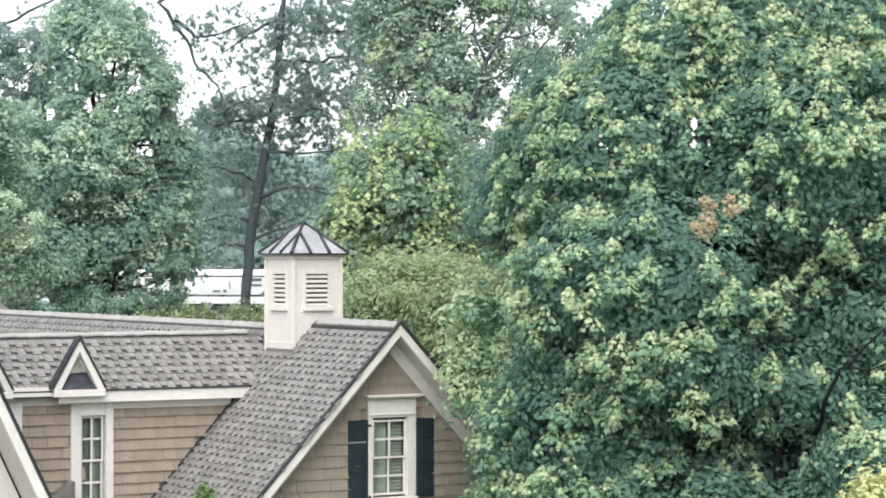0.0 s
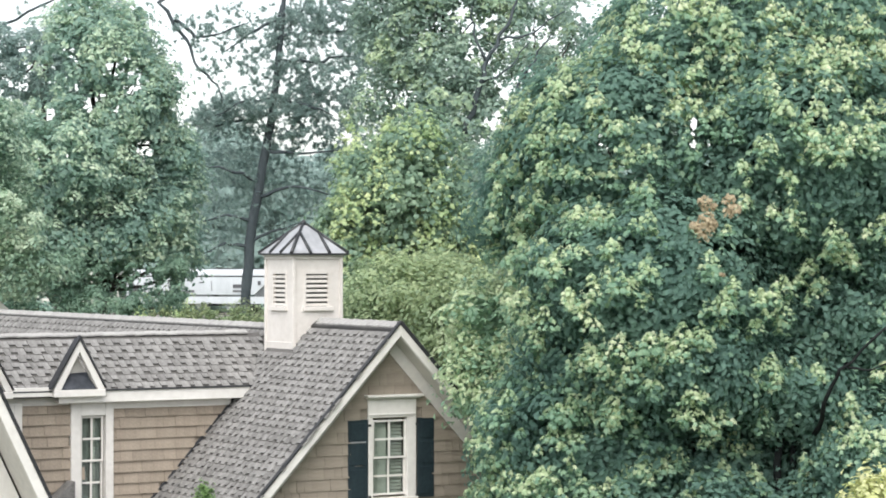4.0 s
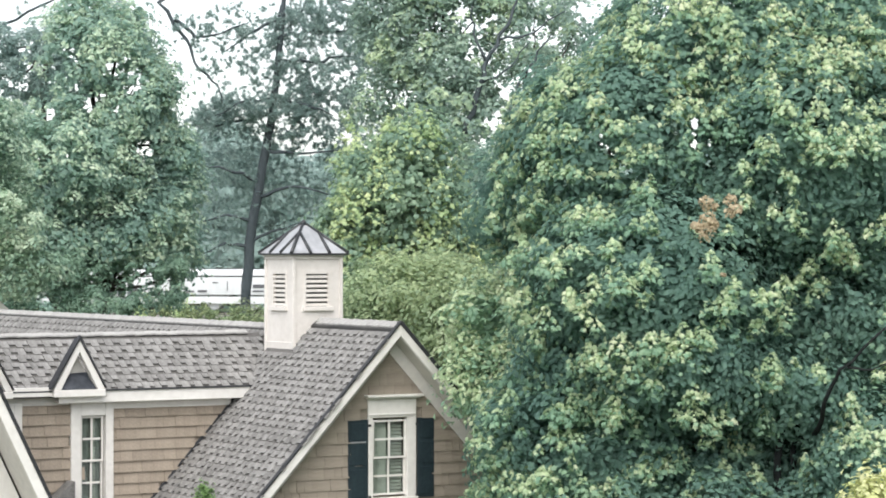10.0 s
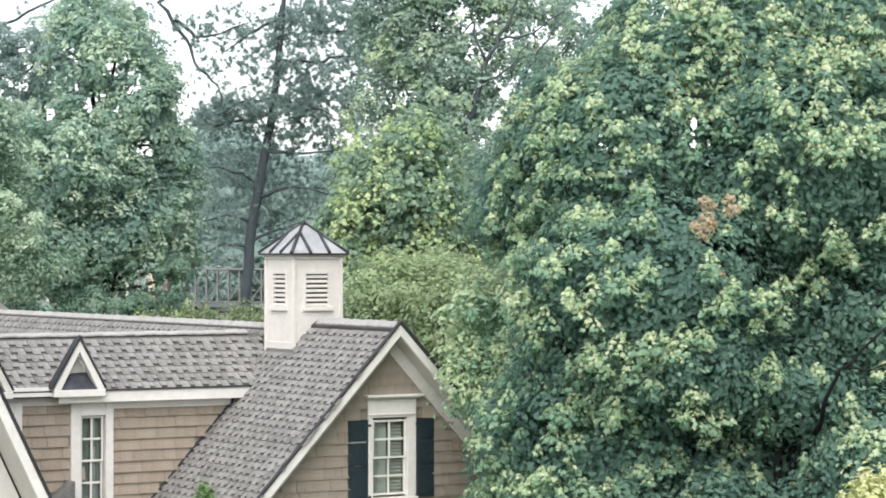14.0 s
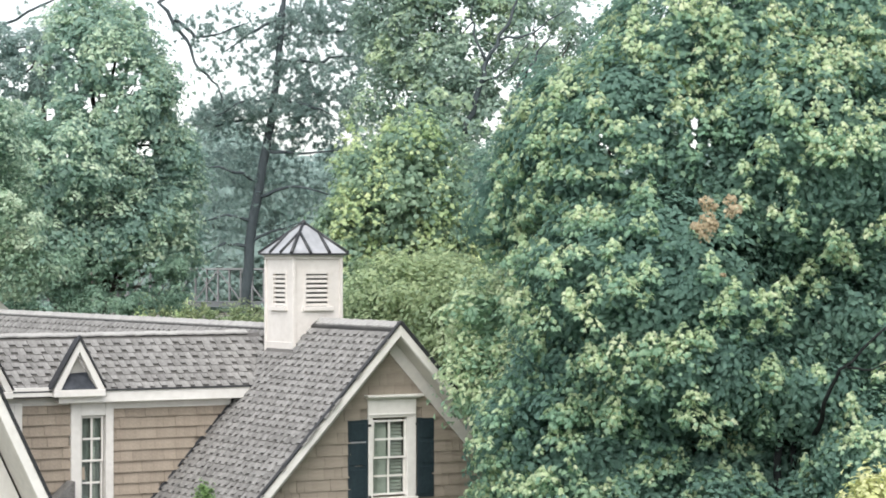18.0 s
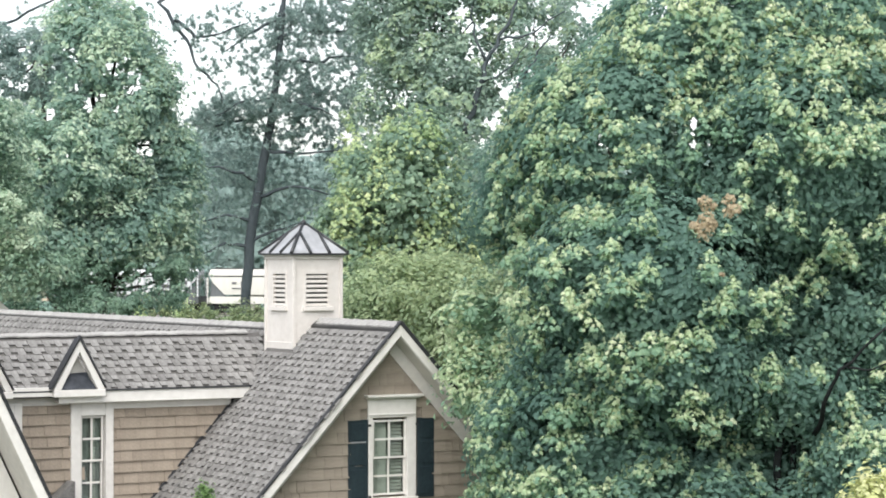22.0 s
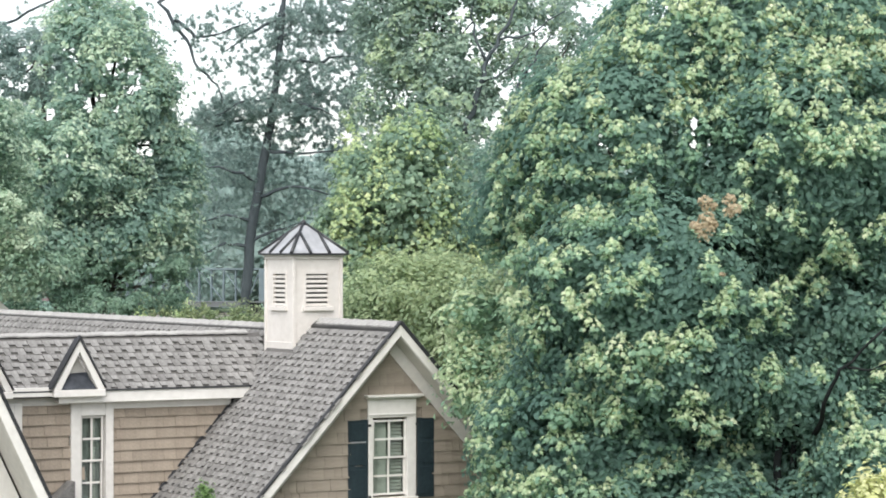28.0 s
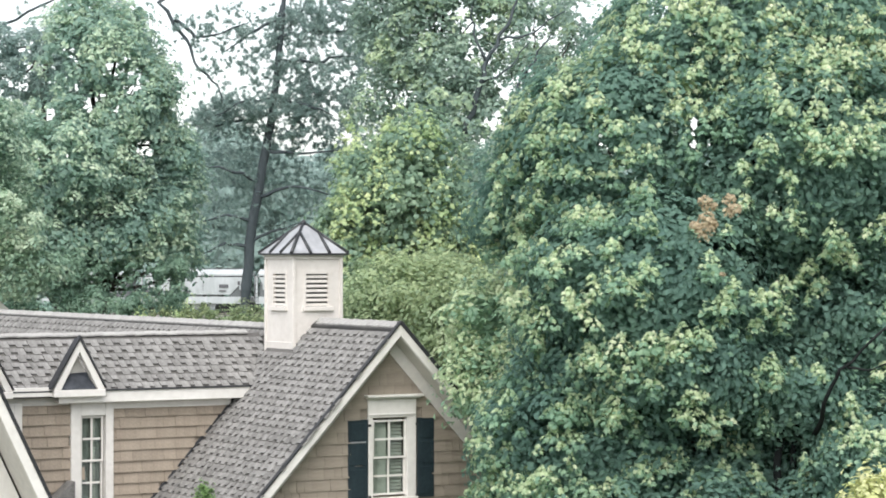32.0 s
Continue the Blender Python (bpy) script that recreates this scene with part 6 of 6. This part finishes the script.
# ---- far woods beyond the railway ----
def far_woods():
    rng = np.random.default_rng(81)
    w = tagged(new("far_woods"), "wood of pines and broad trees beyond the railway, haze-tinted blue-green", "woods", kind="stuff")
    lobes = []
    for i in range(105):
        x = rng.uniform(-85, 50)
        y = 300 - (x + 25) * 0.4 + rng.uniform(0, 40)
        h = rng.uniform(12.5, 18.5)
        z = 4
        for k in range(4):
            lobes.append((x + rng.uniform(-1.5, 1.5), y + rng.uniform(-1, 1), z + h * (0.2 + 0.25 * k), 3.6 - 0.55 * k, 3.2 - 0.5 * k, 2.4))
    c, o = boughs(lobes, 1.5, rng)
    p, f, s = leaves_on(c, o, 18, 1.2, 1.1, rng, loose=0.06, out=1.0, dome=0.85)
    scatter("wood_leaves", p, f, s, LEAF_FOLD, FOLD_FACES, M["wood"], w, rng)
    bm = bmesh.new()
    for i in range(0, len(lobes), 4):
        x, y, z, *_ = lobes[i]
        tube(bm, [(x, y, 3.9), (x + 0.2, y, lobes[i + 3][2])], [0.25, 0.1], 6)
    part("wood_trunks", bm, M["pine_bark"], w)


far_woods()


# ---- scrub between the house and the railway ----
def scrub():
    rng = np.random.default_rng(91)
    rows = [((-11.0, 92, 8.72, 0.26, 0.5, 0.4), "yellow_tip", 0.2), ((-9.45, 91.5, 8.6, 0.34, 0.5, 0.34), "yellow_tip", 0.2), ((-10.4, 92, 8.5, 0.5, 0.7, 0.29), "scrub", 0.16), ((-9.7, 92, 8.42, 0.62, 0.8, 0.34), "olive", 0.17), ((-8.78, 91, 8.4, 0.7, 0.9, 0.34), "scrub", 0.17), ((-7.86, 91, 8.4, 0.7, 0.9, 0.32), "olive", 0.17),
            ((-6.96, 90, 8.31, 0.53, 0.8, 0.28), "scrub", 0.17), ((-6.43, 91, 8.31, 0.61, 0.8, 0.33), "olive", 0.17), ((-12.8, 95, 8.36, 0.85, 0.9, 0.34), "left", 0.17), ((-14.45, 96, 8.32, 1.08, 1, 0.35), "left", 0.18), ((-16.06, 96, 8.45, 1.08, 1, 0.54), "left", 0.18),
            ((-5.64, 95, 8.43, 1.07, 1, 0.53), "left", 0.18)]
    for lobe, leaf, size in rows:
        x, y, z, rx, ry, rz = lobe
        g = rise(y)
        b = tagged(new("bush"), "leafy green scrub bush in front of the railway", "bush", "scrub along the railway")
        b.location = (x, y, g)
        low = (0, 0, (z - g) * 0.5, rx * 1.2, ry * 1.2, max(0.6, (z - g) * 0.55))
        c, o = boughs([(0, 0, z - g, rx, ry, rz), low], size * 3.0, rng, uneven=0.12)
        p, f, s = leaves_on(c, o, 30, size * 1.5, size * 0.7, rng, dome=0.4)
        scatter("leaves", p, f, s, LEAF_FOLD, FOLD_FACES, M[leaf], b, rng)
        for k in range(3):
            part("stem", limb([(0, 0, -0.1), (rng.uniform(-0.5, 0.5) * rx, 0, (z - g) * 0.8)], [0.06, 0.02], 5, 3, 0.05, k), M["bark"], b)


scrub()


def near_plants():
    rng = np.random.default_rng(95)
    x, y, z = (-3.15, 33, 7.43)
    b = tagged(new("conifer_shrub"), "tip of a narrow bright green conifer shrub", "shrub")
    b.location = (x, y, 0)
    part("stem", limb([(0, 0, -0.1), (0, 0, z * 0.6), (0, 0, z)], [0.08, 0.04, 0.01], 6), M["bark"], b)
    c, o = boughs([(0, 0, z - 0.26, 0.14, 0.14, 0.3), (0, 0, z - 0.8, 0.24, 0.24, 0.6), (0, 0, z * 0.5, 0.7, 0.7, z * 0.42)], 0.1, rng)
    p, f, s = leaves_on(c, o, 14, 0.075, 0.06, rng, 1.3)
    scatter("foliage", p, f, s, LEAF_FOLD, FOLD_FACES, M["conifer"], b, rng)
    x, y, z = (4.51, 26, 7.99)
    t = tagged(new("lime_tree"), "top of a small tree with large pale lime-yellow leaves", "tree")
    t.location = (x, y, 0)
    part("trunk", limb([(0, 0, -0.1), (0, 0, z * 0.6), (0.1, 0, z)], [0.1, 0.06, 0.02], 8), M["bark"], t)
    c, o = boughs([(0, 0, z - 0.05, 0.36, 0.4, 0.3), (0.3, 0, z - 0.3, 0.5, 0.5, 0.45), (0, 0, z - 1.2, 1.1, 1.0, 1.0)], 0.24, rng)
    p, f, s = leaves_on(c, o, 40, 0.15, 0.088, rng, 0.9)
    scatter("crown", p, f, s, LEAF_FOLD, FOLD_FACES, M["lime"], t, rng)


near_plants()


# ---- roof shingles and wall shingles, piece by piece ----
def piece(w, h, t, lift, name):
    """A tab lying along x, running down along -y, its lower edge raised."""
    bm = bmesh.new()
    lo = [bm.verts.new(q) for q in ((-w / 2, -h, 0), (w / 2, -h, 0), (w / 2, 0, 0), (-w / 2, 0, 0))]
    hi = [bm.verts.new(q) for q in ((-w / 2, -h, t + lift), (w / 2, -h, t + lift), (w / 2, 0, t), (-w / 2, 0, t))]
    bm.faces.new(lo[::-1])
    bm.faces.new(hi)
    for i in range(4):
        bm.faces.new((lo[i], lo[(i + 1) % 4], hi[(i + 1) % 4], hi[i]))
    me = bpy.data.meshes.new(name)
    bm.to_mesh(me)
    bm.free()
    return me


def shingle_field(parent, origin, along, down, runs, courses, inside, near, name, material, exposure, widths, seed, over=1.25, thick=0.014, lift=0.008, short=0.0, start=0.0, stagger=0.3):
    """Courses of tabs on a plane: single objects where near() holds, the rest joined."""
    rnd = random.Random(seed)
    al, dn = Vector(along).normalized(), Vector(down).normalized()
    nm = al.cross(-dn).normalized()
    meshes = []
    for i, w in enumerate(widths):
        for th in (thick, thick * 1.6):
            # where short is set, alternate widths stop short; dark deck gives their shadow gap
            h = exposure * (over - (short if i % 2 else 0.0))
            me = piece(w - 0.004, h, th, lift, name)
            for v in me.vertices:
                v.co.y += exposure * (over - 1) * 0.5
            me.materials.append(material)
            meshes.append((w, me))
    rest_v, rest_f = [], []
    count = 0
    for c in range(courses):
        s, turn = runs[0] - rnd.uniform(0, stagger), True
        while s < runs[1]:
            pick = rnd.choice((0, 1, 4, 5)) if short and turn else rnd.choice((2, 3, 6, 7)) if short else rnd.randrange(len(meshes))
            w, me = meshes[pick]
            turn = not turn
            mid = Vector(origin) + al * (s + w / 2) + dn * (exposure * c + start)
            if inside(mid, w):
                rot = Matrix((al, -dn, nm)).transposed().to_4x4()
                m = Matrix.Translation(mid + nm * (0.004 + rnd.uniform(0, 0.004))) @ rot @ Matrix.Rotation(rnd.uniform(-0.012, 0.012), 4, "Z")
                if near(mid) and count < 300:
                    ob = new(name, me)
                    ob.parent = parent
                    ob.matrix_basis = m
                    count += 1
                else:
                    k = len(rest_v)
                    rest_v.extend([tuple(m @ v.co) for v in me.vertices])
                    rest_f.extend([tuple(k + i for i in p.vertices) for p in me.polygons])
            s += w
    if rest_v:
        me = bpy.data.meshes.new(name + "_cover")
        me.from_pydata(rest_v, [], rest_f)
        me.materials.append(material)
        ob = new(name + "_cover", me)
        ob.parent = parent
        tagged(ob, kind="stuff")


def all_shingles():
    k = math.sqrt(1 + PITCH * PITCH)
    dn = (-1 / k, 0, -PITCH / k)
    wide = (0.12, 0.1, 0.15, 0.12)
    wing_s = (WING_RIDGE_Z - EAVE_Z) / (WING_RIDGE_Y - EAVE_Y)

    def in_wing(p):
        # under the wing roof or behind its wall
        if p.y < EAVE_Y - 0.02:
            return False
        roof = EAVE_Z + wing_s * (p.y - EAVE_Y) if p.y < WING_RIDGE_Y else WING_RIDGE_Z - wing_s * (p.y - WING_RIDGE_Y)
        return p.z < roof - 0.02 and (p.z > EAVE_Z - 0.15 or p.y > WING_WALL - 0.02)

    def front(p, w):
        cup = -0.455 < p.x < 0.49 and 2.96 < p.y < 4.02
        return 0.0 <= p.y - w / 2 + 0.1 and p.y + w / 2 < 4.0 and not cup and not in_wing(p)
    shingle_field(house, (0, 0, RIDGE - 0.03), (0, -1, 0), dn, (-4.0, 0.05), 38, front, lambda p: -2.3 < p.x < -0.2 and p.y < 2.6, "roof_shingle", M["shingle"], 0.148, wide, 1, over=0.98, short=0.33, start=0.2)

    def rear(p, w):
        return p.y > 4.0 and not in_wing(p) and p.z > WING_RIDGE_Z - 1.2
    shingle_field(house, (0, 0, RIDGE - 0.16), (0, -1, 0), dn, (-18.7, -4.0), 9, rear, lambda p: False, "rear_shingle", M["shingle"], 0.17, wide, 2, over=0.98, short=0.24, start=0.13)

    kw = math.hypot(1, wing_s)
    def on_wing(p, w):
        line = -(RIDGE - p.z) / PITCH - 0.03
        for c in (-4.41, -6.07):
            if p.y < EAVE_Y + 0.3 and abs(p.x - c) < 0.5 * (EAVE_Z + 0.9 - p.z) / 0.9:
                return False
        return p.x + w / 2 < line + 0.14
    shingle_field(house, (-11, WING_RIDGE_Y, WING_RIDGE_Z - 0.03), (1, 0, 0), (0, -1 / kw, -wing_s / kw), (0, 10.9), 7, on_wing, lambda p: p.x > -5.6, "wing_shingle", M["shingle"], (WING_RIDGE_Y - EAVE_Y) * kw / 7.7, wide, 3, over=0.98, short=0.38, start=0.14)

    def on_wall(p, w):
        return p.x + w / 2 < -(RIDGE - p.z) / PITCH + 0.1 and p.z < EAVE_Z - (0.15 if p.x < -4.4 else 0.25)

    # one field for each bay of wall; the shingles run in behind the casings
    for k, (a, b) in enumerate(((-8.0, -6.11), (-5.32, -4.45), (-3.66, -1.0))):
        shingle_field(house, (a, WING_WALL - 0.004, EAVE_Z - (0.19 if b < -4.4 else 0.29)), (1, 0, 0), (0, 0, -1), (-0.02, b - a - 0.05), 17, on_wall, lambda p: p.z > 5.8, "wall_shingle", M["shake"], 0.19, (0.16, 0.28, 0.38, 0.22), 4 + k, over=1.1, thick=0.014, lift=0.036, stagger=0.1)


    # the gable: courses run up under the frieze boards and in behind the casing
    def on_gable(p, w):
        if abs(p.x) + w / 2 > (RIDGE - 0.3 - p.z) / PITCH + 0.22:
            return False
        return not (WX0 - 0.07 < p.x + w / 2 and p.x - w / 2 < WX1 + 0.13 and WZ0 - 0.1 < p.z - 0.1 and p.z < WZ1 + 0.36)
    shingle_field(house, (-4.0, WALL_Y - 0.004, 9.12), (1, 0, 0), (0, 0, -1), (0, 8.0), 22, on_gable, lambda p: p.z > 5.8, "gable_shingle", M["clap"], 0.192, (0.14, 0.3, 0.36, 0.2), 9, over=1.1, thick=0.012, lift=0.022, stagger=0.2)


all_shingles()


# ---- movement ----
def motions():
    # the maple stirs slightly in the wind
    lean = ((0, 0, 0), (1, 0.05, -0.02), (2.2, 0.1, 0.05), (3.4, 0.02, 0.0), (6, 0.03, 0.02), (8.5, -0.01, 0.0), (10.6, -0.07, 0.04), (13, 0.02, -0.01), (16.5, -0.02, 0.05), (18, -0.05, 0.06), (19.5, -0.06, 0.02), (21.8, 0.03, -0.02), (25, 0.0, -0.02), (28.5, 0.0, -0.05), (31, -0.02, -0.06), (32, 0.0, -0.05))
    for ob in maple.children:
        if ob.name.startswith(("crown", "young", "withered")):
            walk(ob, [(t, pose(0, 0, 0, b, -a, 0)) for t, a, b in lean])
    for t0, car in TRAIN:
        rows = []
        for t in (0.0, 8.0, 16.0, 24.0, 32.0):
            p = TRACK_AT - BACK * SPEED * (t - t0)
            rows.append((t, Matrix.Translation((p.x, p.y, RAIL_TOP)) @ pose(0, 0, 0, 0, 0, TRACK_TURN)))
        walk(car, rows)


motions()
